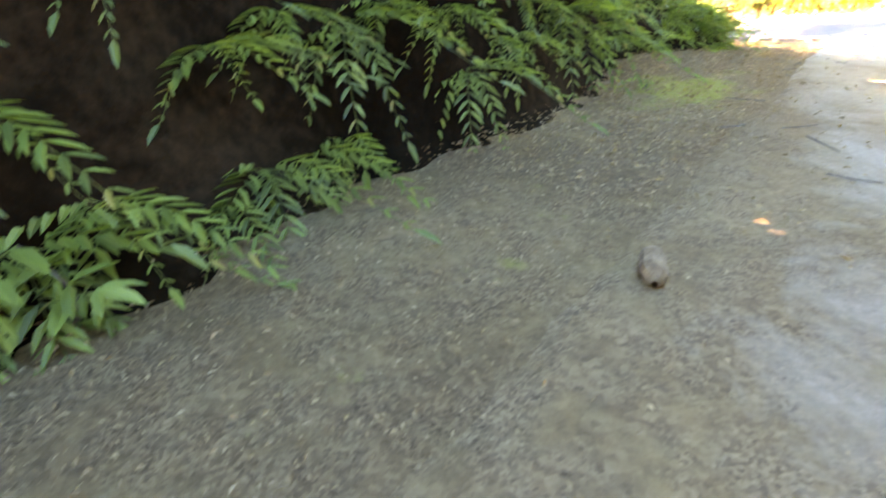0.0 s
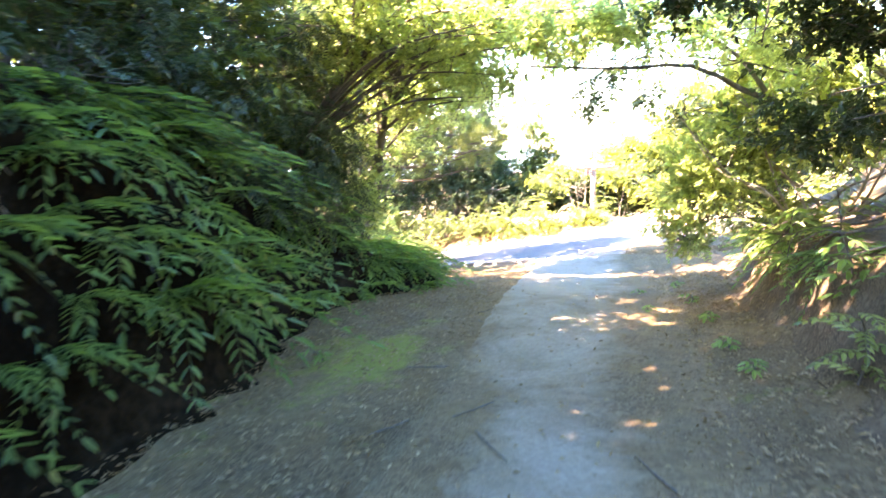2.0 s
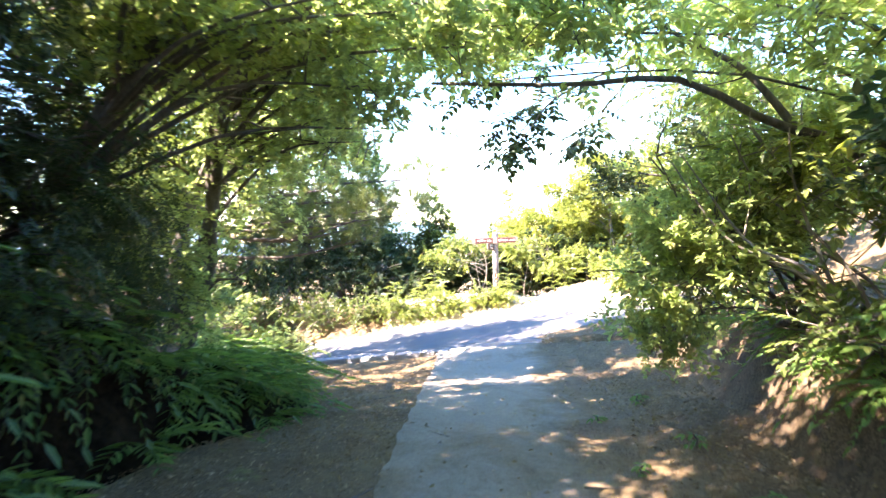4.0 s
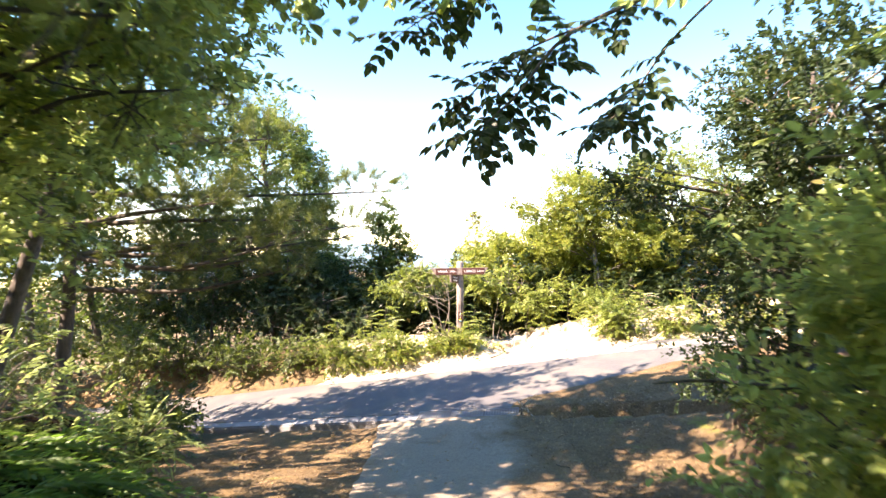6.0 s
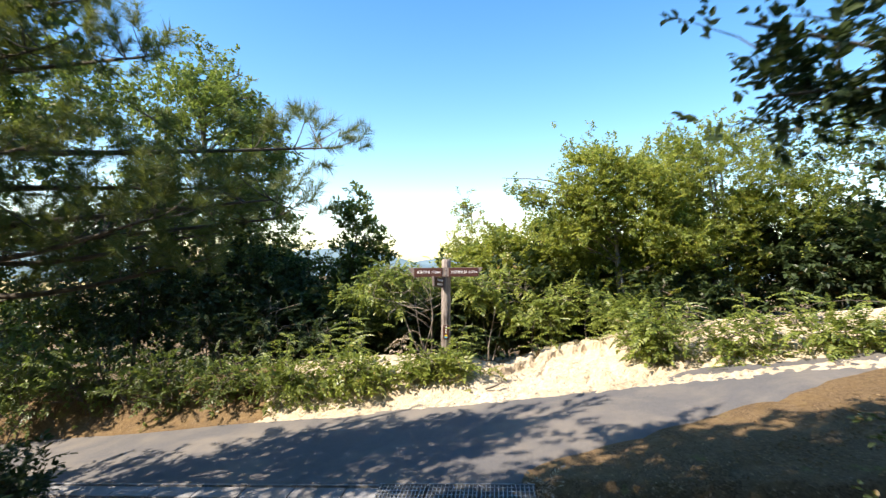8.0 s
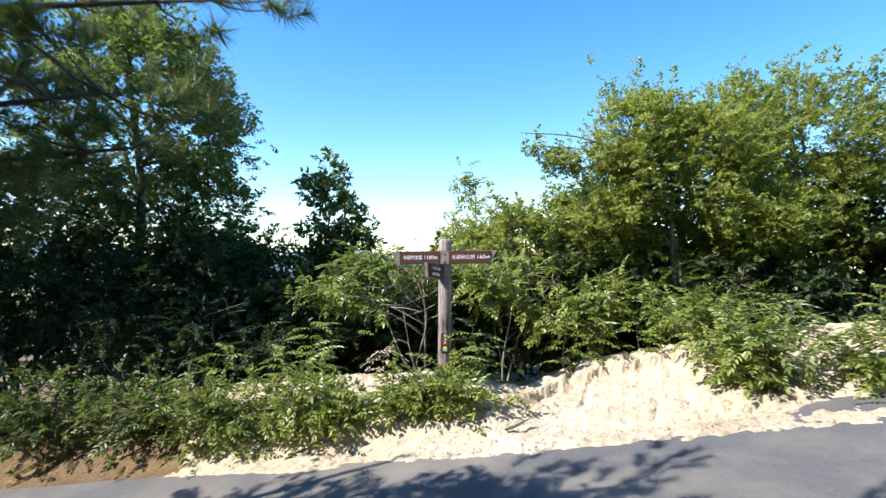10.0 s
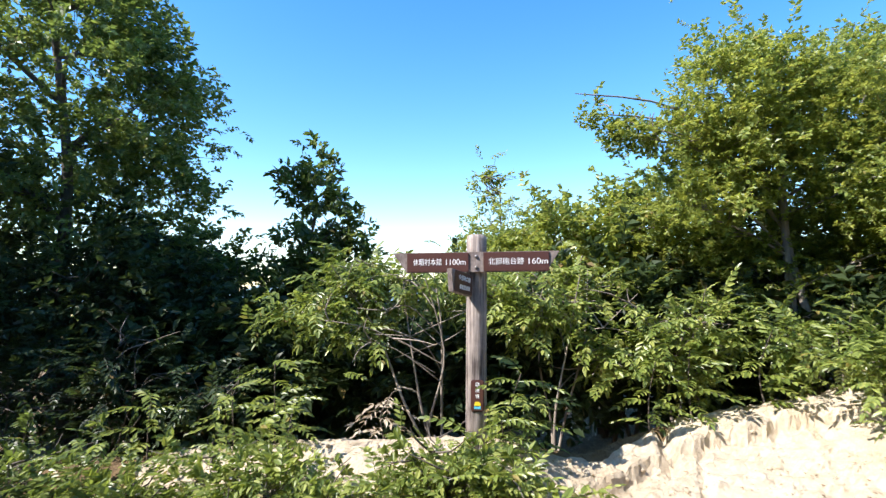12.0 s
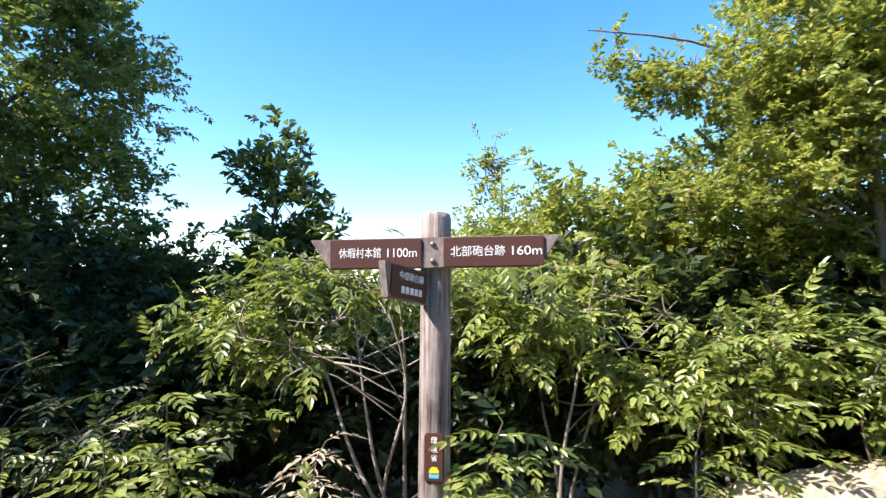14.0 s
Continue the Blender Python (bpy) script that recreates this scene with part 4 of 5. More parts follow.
tree("fern_bank_evergreen", (-2.5, 5.1, None), [(-1.75, 5.2, 0.5, 0.6, 0.7, 1.1), (-1.8, 6.3, 0.1, 0.55, 0.7, 1.0), (-1.9, 7.2, 0.5, 0.6, 0.6, 1.1), (-1.7, 4.3, 1.0, 0.6, 0.6, 0.8), (-1.75, 6.3, 1.45, 0.65, 0.75, 0.6), (-2.4, 7.4, 1.4, 0.6, 0.6, 0.7), (-2.3, 6.2, 1.9, 0.7, 0.8, 0.5), (-2.05, 7.4, -0.4, 0.45, 0.5, 0.9), (-2.6, 7.9, -0.4, 0.5, 0.5, 0.9), (-2.9, 8.6, 0.2, 0.6, 0.5, 1.1)],
     FEATHER, LEAF_DARK, "dark evergreen with layered sprays down to the ferns", count=3000, size=1.05, trunk=0.07, limbs=22, seed=99, group=NG, rise=-0.2, hollow=0.3, holes=0.35)
tree("thin_stemmed_shrub", (3.3, 7.3, None), [(3.2, 7.3, 0.3, 0.6, 0.7, 0.35), (3.4, 6.7, 0.3, 0.4, 0.5, 0.35), (3.0, 7.9, 0.4, 0.5, 0.5, 0.3)], FEATHER_NEAR, PINNATE,
     "shrub of many thin stems on the bank", "shrub", count=330, trunk=0.05, limbs=16, stems=9, seed=91, group=NG, wood=PALE_BARK)
tree("bank_weed", (3.05, 6.7, None), [(2.95, 6.7, -0.65, 0.3, 0.4, 0.2), (3.15, 7.5, -0.6, 0.3, 0.4, 0.25)], FEATHER_NEAR, LEAF, "leafy weeds on the eroded bank", "weed", count=70, trunk=0.015, limbs=4, stems=3, seed=92, group=NG)
# Two trees added behind and beside the path to block sky light.
tree("wood_edge_tree", (-6.2, 2.5, None), [(-5.8, 2.5, 2.6, 1.9, 2.3, 2.0), (-5.6, 6.2, 2.2, 1.7, 2.0, 1.8)], BROAD, LEAF_DARK, "tree added deeper in the wood to block sky light", count=850, size=2.2, trunk=0.13, limbs=8, seed=93, group=NG)
tree("wood_edge_tree", (-5.8, -1.5, None), [(-5.4, -1.5, 2.8, 1.9, 2.2, 2.0), (-3.0, -4.2, 2.6, 2.4, 1.6, 1.8), (1.5, -5.0, 2.6, 2.2, 1.5, 1.6)], BROAD, LEAF_DARK, "tree added deeper in the wood to block sky light", count=1000, size=2.3, trunk=0.13, limbs=8, seed=94, group=NG)
# Row of trees added to keep sky light off the left bank.
for k, y in enumerate((-4.5, -2.2, 0.0, 2.0, 3.9)):
    z = float(land_z(4.6, y))
    tree("thicket_tree", (4.9, y, None), [(4.6, y, z + 0.8, 0.9, 1.3, 1.0), (4.5, y + 0.4, z + 2.4, 1.2, 1.3, 1.2)], BROAD, LEAF_DARK, "dense tree added beside the path to keep sky light off the bank", count=420, size=2.0, trunk=0.08, limbs=7, stems=2, seed=170 + k, group="thicket along the path", hollow=0.3, holes=0.1)
for k, (x, y, r) in enumerate([(6.5, 9.5, 1.5), (7.0, 5.0, 1.7), (6.2, 0.5, 1.6), (-8.5, 8.5, 1.8), (-9.0, 4.0, 1.8), (8.5, 12.5, 1.6), (-8.8, -0.5, 1.8), (9.5, 8.0, 1.7)]):
    z = float(land_z(x, y))
    tree("wood_edge_tree", (x, y, None), [(x, y, z + 2.2, r, r, 1.3), (x + 0.7, y - 0.8, z + 1.2, r * 0.8, r * 0.8, 0.9)], BROAD, LEAF, "green tree deeper in the wood", count=230, size=2.4, trunk=0.1, limbs=7, seed=150 + k, group="trees deeper in the wood")
# High crown, mostly above the view, added to shade slab and verge.
tree("path_tree", (-4.4, 11.3, None), [(-1.9, 11.0, 3.4, 1.9, 1.6, 0.7), (-3.9, 10.1, 3.3, 1.4, 1.4, 0.8), (0.0, 11.4, 3.6, 1.4, 1.2, 0.5)], BROAD, LEAF, "tall tree added to shade the end of the path", count=1700, size=1.4, trunk=0.1, limbs=12, seed=95, group=NG, holes=0.15, hollow=0.2)
tree("roadside_evergreen", (3.7, 11.4, None), [(3.4, 11.2, 0.0, 0.7, 0.9, 0.9), (2.35, 11.35, 0.66, 0.45, 0.32, 0.36), (3.3, 11.6, -1.0, 0.5, 0.5, 0.5), (3.6, 10.6, 1.2, 0.9, 0.9, 0.7), (3.95, 12.4, 1.5, 0.65, 0.7, 0.8)],
     SMALL_NEAR, LEAF_DARK, "dark evergreen at the corner of path and road", count=2300, size=0.85, trunk=0.07, limbs=11, stems=2, seed=87, group=NG, extra=[((3.6, 11.4, 0.2), (3.1, 11.4, 0.55), (2.6, 11.3, 0.65), (1.9, 11.3, 0.82), 0.025)])
tree("fern_bank_evergreen", (-2.6, 6.6, None), [(-2.3, 6.6, 0.55, 0.7, 0.8, 1.2), (-2.6, 5.6, 0.9, 0.6, 0.6, 0.9)], FEATHER, LEAF_DARK,
     "dark evergreen with drooping sprays above the ferns", count=900, size=1.1, trunk=0.07, limbs=10, seed=96, group=NG, rise=-0.25, hollow=0.3)
tree("bank_evergreen", (3.9, 5.0, None), [(3.3, 5.2, 1.5, 0.8, 0.8, 0.4), (3.6, 4.6, 0.7, 0.5, 0.7, 0.6), (2.95, 5.75, 0.2, 0.45, 0.35, 0.22), (2.5, 5.4, 1.12, 0.8, 0.5, 0.2), (3.2, 5.6, 0.95, 0.6, 0.5, 0.3), (1.8, 5.0, 1.45, 0.8, 0.5, 0.2)],
     SMALL_NEAR, LEAF_DARK, "dark glossy evergreen on the bank of the path", count=2100, size=0.9, trunk=0.06, limbs=9, stems=2, seed=88, group=NG)
tree("corner_bush", (-2.9, 10.9, None), [(-2.5, 10.9, -1.75, 0.55, 0.6, 0.3), (-3.2, 10.2, -1.2, 0.6, 0.7, 0.5)],
     FEATHER_NEAR, LEAF_BACKLIT, "green bush at the end of the fern bank", "bush", count=220, trunk=0.025, limbs=6, stems=3, seed=89, group=NG)


# shrubs along the top of the fern bank, hanging over its face
for k, y in enumerate(np.arange(-1.5, 7.1, 1.0)):
    x = float(left_foot(y))
    z = float(land_z(x - 1.0, y))
    # Leaves go from dark to pale along y, light and shade in colour.
    tree("bank_shrub", (x - 1.25, y, None), [(x - 0.85, y, z + 0.3, 0.6, 0.7, 0.55), (x - 1.5, y + 0.3, z + (1.2 if y < 6 else 0.7), 0.75, 0.75, 1.0 if y < 6 else 0.6)], FEATHER if k % 2 else BROAD, LEAF_DARK if y < 5.1 else LEAF if y < 6.6 else LEAF_BACKLIT,
         "green shrub over the fern bank, light and shade put into its colour", "shrub", count=420, trunk=0.04, limbs=6, stems=3, seed=100 + k, group="shrubs on the fern bank", rise=-0.1, hollow=0.35)
tree("corner_tree", (-6.9, 12.2, None), [(-6.0, 12.9, 1.9, 1.8, 1.5, 1.4), (-4.2, 13.2, 2.3, 1.1, 1.0, 0.8), (-7.5, 13.5, 0.0, 1.6, 1.4, 1.3), (-5.0, 11.6, 0.6, 1.1, 1.0, 0.9)],
     BROAD, LEAF, "green broadleaf tree at the road corner", count=1250, size=1.2, trunk=0.12, limbs=12, seed=120, group=NG)
tree("broadleaf_tree", (-9.5, 19.6, None), [(-9.3, 19.8, 0.2, 1.9, 1.5, 2.4), (-11.5, 18.8, 0.5, 2.2, 1.6, 2.6)], BROAD, LEAF, "green broadleaf tree further along the road", count=1400, size=1.3, trunk=0.12, limbs=10, seed=121, group=BS)

# Tree added out of view so its shadow darkens the left bank.
tree("broadleaf_tree", (-10.6, 18.6, None), [(-10.2, 17.4, 2.7, 1.9, 1.3, 1.7), (-9.4, 17.7, 0.9, 1.3, 0.9, 1.1)], BROAD, LEAF, "roadside tree added out of view to shade the bank", count=900, size=1.7, trunk=0.13, limbs=10, seed=122, group=BS, holes=0.15, hollow=0.25)
for k, (x, y, r) in enumerate([(-14.0, 20.5, 2.0), (-12.0, 23.0, 2.0), (-8.5, 24.0, 1.7), (-17.5, 19.0, 2.4), (-16.5, 24.0, 2.4)]):
    z = float(land_z(x, y))
    tree("roadside_thicket", (x, y, None), [(x, y, z + 1.0, r, r * 0.8, 1.3), (x - 0.5, y, z + 2.1, r * 0.7, r * 0.6, 0.7)], BROAD, LEAF, "green thicket on the slope below the road", "thicket", count=210, size=2.4, trunk=0.07, limbs=6, stems=3, seed=160 + k, group="thickets below the road")


def pine():
    rs = np.random.RandomState(5)
    base = np.array([-6.0, 13.9, float(land_z(-6.0, 13.9)) - 0.06])
    t = thing("pine_tree", base, "pine with long needle-tufted branches reaching over the road", "tree", NG)
    line = bend([base, base + [0.25, 0.1, 2.2], base + [0.1, 0.3, 4.4], base + [0.3, 0.2, 7.0]], 14)
    heap = Heap()
    tube(heap, line - base, np.linspace(0.13, 0.03, 14), 9)
    part("trunk", heap.mesh("trunk", BARK, True), BARK, t)
    tips = [(-2.2, 14.6, -0.15), (-1.6, 14.9, 0.3), (-1.35, 14.3, 0.45), (-2.0, 13.4, 0.2), (-0.9, 14.5, 1.0), (-1.9, 14.2, 0.55), (-2.3, 13.7, 1.7), (-2.4, 14.7, 0.1), (-2.6, 12.8, 0.7), (-2.8, 13.6, 2.2), (-2.9, 13.2, 1.6)]
    pts, dirs = [], []
    for tip in tips:
        tip = np.array(tip)
        k = int(np.clip(np.argmin(np.abs(line[:, 2] - tip[2] + 0.2)), 2, 12))
        lm = bend([line[k], line[k] * 0.5 + tip * 0.5 + [0, 0, rs.uniform(-0.3, 0.05)], tip], 12)
        heap = Heap()
        tube(heap, lm - base, np.linspace(0.055, 0.008, 12), 6)
        for j in range(4, 12):
            for q in range(4):
                e = lm[j] + unit(rs.normal(size=3)) * rs.uniform(0.2, 0.55) * [1, 1, 0.5] + [0, 0, 0.12]
                tube(heap, bend([lm[j], (lm[j] + e) / 2 - [0, 0, 0.03], e], 4) - base, [0.008, 0.006, 0.005, 0.004], 4)
                for r in range(2):
                    pts.append(e + rs.normal(size=3) * 0.06)
                    dirs.append(unit(e - lm[j] + rs.normal(size=3) * 0.12 + [0, 0, 0.12]))
        pts.append(tip)
        dirs.append(unit(tip - lm[-3]))
        part("limb", heap.mesh("limb", BARK, True), BARK, t)
    heap = Heap()
    put_sprays(heap, TUFT, np.array(pts) - base, np.array(dirs), rs.uniform(0.8, 1.2, len(pts)), rs)
    tagged(part("needles", heap.mesh("needles", NEEDLE), NEEDLE, t), kind="stuff")


pine()


def overhanging_branch():
    """The leafy end of a branch that hangs over the path, with each compound leaf on its own."""
    rs = np.random.RandomState(9)
    root = np.array([3.4, 9.6, 1.6])
    b = thing("overhanging_branch", root, "drooping branch of pinnate leaves, backlit dark put into their colour", "branch")
    # The backlit darkness of these leaves is put into their colour.
    meshes = [pinnate(4, 0.24, 0.08, 0.05, 0.22, np.random.RandomState(90 + k), True, 0.15).mesh("compound_leaf", LEAF_DARK) for k in range(5)]
    lines = [[(3.4, 9.6, 1.6), (2.4, 9.3, 1.6), (1.5, 9.1, 1.25), (1.15, 8.95, 0.85), (0.95, 8.9, 0.66)], [(2.4, 9.3, 1.6), (1.6, 9.3, 1.6), (0.9, 9.2, 1.5), (0.5, 9.1, 1.25)],
             [(2.4, 9.3, 1.6), (2.0, 9.2, 1.2), (1.75, 9.1, 0.85), (1.6, 9.0, 0.7)], [(1.5, 9.1, 1.25), (1.2, 9.3, 1.2), (0.85, 9.35, 0.95)]]
    for n, l in enumerate(lines):
        lm = bend(l, 20)
        heap = Heap()
        tube(heap, lm - root, np.linspace(0.02 if n == 0 else 0.009, 0.003, 20), 6)
        part("twig", heap.mesh("twig", BARK, True), BARK, b)
        for j in range(8, 20):
            for s in range(2 if n else 3):
                d = unit(rs.normal(size=3) * [1, 0.9, 0.4] + [-0.2, 0, -0.25])
                m = frames_along(d[None], np.array([[rs.uniform(-0.4, 0.4), rs.uniform(-0.4, 0.4), 1.0]]))[0] * rs.uniform(0.8, 1.1)
                ob = part("compound_leaf", meshes[rs.randint(5)], LEAF_DARK, b)
                ob.matrix_local = Matrix.Translation(lm[j] - root) @ Matrix(m.tolist()).to_4x4()


overhanging_branch()


# ---- ferns on the left bank ----
def fern_frond(seed):
    r = np.random.RandomState(seed)
    return pinnate(11, r.uniform(0.45, 0.56), 0.135, 0.036, 1.0, r, True, 0.5, 58).mesh("frond", FERN)


FRONDS = [fern_frond(200 + k) for k in range(6)]


def fern(seed, fronds):
    rs = np.random.RandomState(seed)
    f = thing("fern", (0, 0, 0), "green fern with drooping fronds on the earth bank", "fern", "ferns on the bank")
    for k in range(fronds):
        a = radians(-65 + 130 * k / (fronds - 1) + rs.uniform(-12, 12))
        d = np.array([math.cos(a), math.sin(a), rs.uniform(0.0, 0.95)])
        m = frames_along(d[None], np.array([[0.1, 0, 1.0]]))[0] * rs.uniform(0.75, 1.1)
        ob = part("frond", FRONDS[rs.randint(6)], FERN, f)
        ob.matrix_local = Matrix(m.tolist()).to_4x4()
    return f


def fern_bank():
    rs = np.random.RandomState(33)
    models = [fern(300 + k, 6 + k % 2) for k in range(4)]
    spots = []
    y = -1.4
    while y < 10.6:
        for u, n in ((0.1, 0.75 if y < 3 else 0.35), (0.26, 0.85), (0.42, 0.85), (0.58, 0.85), (0.8, 0.85), (1.2, 0.6)):
            if rs.uniform() < ((n if u < 0.35 or not 0.3 < y < 2.05 else 0.15) * (0.5 if 4.6 < y < 7.4 else 1.0)):
                yy = y + rs.uniform(-0.2, 0.2)
                x = float(left_foot(yy)) - u - rs.uniform(-0.06, 0.12)
                spots.append((x, yy, float(land_z(x, yy)) + 0.03, rs.uniform(-70, 5), rs.uniform(0.8, 1.1) * (1.3 if yy > 3.2 else 1.0)))
        y += 0.29
    for y in np.arange(4.2, 11.5, 0.42):
        for u in (0.2, 0.45, 0.8):
            if rs.uniform() < 0.62:
                x = float(right_foot(y)) + u + rs.uniform(-0.08, 0.08)
                spots.append((x, y + rs.uniform(-0.15, 0.15), float(land_z(x, y)) + 0.02, rs.uniform(180, 250), rs.uniform(0.5, 0.8)))
    for k, (x, y, z, turn, s) in enumerate(spots):
        m = pose(x, y, z, 0, 0, turn) @ Matrix.Diagonal((s, s, s, 1))
        if k < 4:
            models[k].matrix_basis = m
        else:
            copy_thing(models[k % 4], m)


fern_bank()


def dead_fern(x, y, u, seed):
    rs = np.random.RandomState(seed)
    z = float(land_z(x - u, y)) + 0.05
    f = thing("dead_fern", (x - u, y, z), "brown dead fern hanging down the earth bank", "fern", "dead ferns on the bank")
    for k in range(6):
        a = radians(rs.uniform(-70, 40))
        d = np.array([math.cos(a), math.sin(a), rs.uniform(-0.5, 0.3)])
        m = frames_along(d[None], np.array([[-0.2, 0, 1.0]]))[0] * rs.uniform(0.7, 1.0)
        ob = part("frond", DEAD[rs.randint(3)], DEAD_FERN, f)
        ob.matrix_local = Matrix(m.tolist()).to_4x4()


DEAD = [pinnate(9, 0.5, 0.1, 0.018, 1.3, np.random.RandomState(520 + k), True, 0.5, 50).mesh("frond", DEAD_FERN) for k in range(3)]
for k, (y, u) in enumerate([(1.5, 0.75), (1.9, 0.55), (2.2, 0.8), (1.2, 0.5), (2.5, 0.6)]):
    dead_fern(float(left_foot(y)), y, u, 530 + k)


# ---- single plants with compound leaves ----
BLADES = [pinnate(6, 0.34, 0.1, 0.04, 0.45, np.random.RandomState(400 + k), True, 0.25).mesh("compound_leaf", PINNATE) for k in range(5)]
LONG = [pinnate(2, 0.12, 0.17, 0.06, 0.5, np.random.RandomState(420 + k), True, 0.1, 70).mesh("leaf_group", FERN) for k in range(3)]


def upright_plant(name, place, tall, leaves, meshes, label, seed, size=1.0, spread=1.0, material=PINNATE, group=""):
    rs = np.random.RandomState(seed)
    x, y = place
    base = np.array([x, y, float(land_z(x, y)) + 0.0])
    t = thing(name, base, label, "plant", group)
    line = bend([(0, 0, 0), (rs.uniform(-0.04, 0.04), rs.uniform(-0.04, 0.04), tall * 0.5), (rs.uniform(-0.08, 0.08), -0.05, tall)], 8)
    heap = Heap()
    tube(heap, line, np.linspace(0.009, 0.004, 8), 5)
    part("stem", heap.mesh("stem", BARK, True), BARK, t)
    for k in range(leaves):
        u = 0.2 + 0.8 * k / max(1, leaves - 1)
        p = line[int(u * 7)]
        a = 2.4 * k + rs.uniform(-0.4, 0.4)
        d = np.array([math.cos(a) * spread, math.sin(a) * spread - 0.25, rs.uniform(0.15, 0.7)])
        m = frames_along(d[None], np.array([[0.0, -0.15, 1.0]]))[0] * size * rs.uniform(0.8, 1.15)
        ob = part("compound_leaf", meshes[rs.randint(len(meshes))], material, t)
        ob.matrix_local = Matrix.Translation(p) @ Matrix(m.tolist()).to_4x4()


for k, (x, y, tall, n, size) in enumerate([(0.3, 18.28, 0.62, 15, 0.85), (0.42, 18.5, 0.5, 12, 0.8), (0.2, 18.1, 0.3, 9, 0.7), (-1.75, 18.75, 0.75, 14, 1.0), (-2.05, 18.6, 0.55, 12, 1.0), (-1.55, 18.5, 0.4, 9, 0.9),
                                           (1.85, 18.95, 0.65, 13, 1.0), (1.5, 19.0, 0.6, 12, 0.9), (2.45, 18.95, 0.7, 13, 1.0), (3.05, 18.9, 0.55, 12, 1.0), (-2.9, 18.7, 0.6, 11, 1.0), (3.9, 18.5, 0.5, 11, 1.0), (4.7, 18.0, 0.5, 12, 1.0), (5.4, 17.9, 0.5, 11, 1.0)]):
    upright_plant("pinnate_plant", (x, y), tall, n, BLADES, "sunlit green plant with pinnate leaves beside the sand", 430 + k, size, group="pinnate plants by the sand")
upright_plant("sapling", (0.02, -0.42), 0.3, 6, LONG, "young sapling with long drooping leaves beside the path", 460, 1.0, 1.3, FERN)
for k, (x, y) in enumerate([(1.9, 6.9), (2.3, 7.4), (2.45, 5.4), (2.2, 9.0), (1.75, 8.2), (2.4, 6.3), (-0.5, 4.6), (2.55, 4.8)]):
    upright_plant("seedling", (x, y), 0.1, 5, LONG, "small green seedling in the leaf litter", 470 + k, 0.45, 1.4, FERN, "seedlings in the litter")


DRY_BLADES = [pinnate(5, 0.3, 0.1, 0.03, 0.9, np.random.RandomState(440 + k), True, 0.25).mesh("compound_leaf", DRY_PALE) for k in range(3)]
upright_plant("withered_plant", (-0.78, 18.75), 0.42, 12, DRY_BLADES, "withered plant with pale hanging dry leaves", 481, 0.8, 0.8, DRY_PALE)
upright_plant("withered_plant", (3.95, 18.35), 0.4, 10, DRY_BLADES, "withered plant with pale hanging dry leaves", 482, 0.6, 0.4, DRY_PALE)
for k, (x, y, z, rx, ry, rz, mat) in enumerate([(-4.7, 14.5, -2.65, 0.8, 0.5, 0.4, LEAF_DARK), (-3.6, 12.6, -2.2, 0.6, 0.6, 0.4, LEAF), (-7.6, 17.9, -2.3, 1.0, 0.6, 0.8, LEAF), (-10.0, 17.6, -2.4, 1.4, 0.9, 1.2, LEAF_DARK), (-7.8, 15.2, -2.6, 1.0, 0.7, 0.8, LEAF_DARK)]):
    tree("verge_bush", (x, y, None), [(x, y, z, rx, ry, rz)], FUZZ, mat, "green bush on the verge of the road", "bush", count=330, trunk=0.02, limbs=5, stems=3, seed=140 + k, group="bushes on the verge", hollow=0.2, holes=0.2)


upright_plant("withered_plant", (1.27, 13.75), 0.2, 12, DRY_BLADES, "pale tuft of dry grass beside the drain", 483, 0.45, 0.35, DRY_PALE)
for k, (x, y) in enumerate([(3.05, 5.1), (3.2, 5.9), (3.0, 6.6), (3.15, 7.4), (3.3, 8.3), (3.2, 9.4), (3.4, 10.3), (2.95, 4.4)]):
    upright_plant("bank_plant", (x, y), 0.4, 11, BLADES if k % 2 else LONG, "green plant growing on the bank of the path", 490 + k, 0.75, 1.1, PINNATE if k % 2 else FERN, "plants on the right bank")


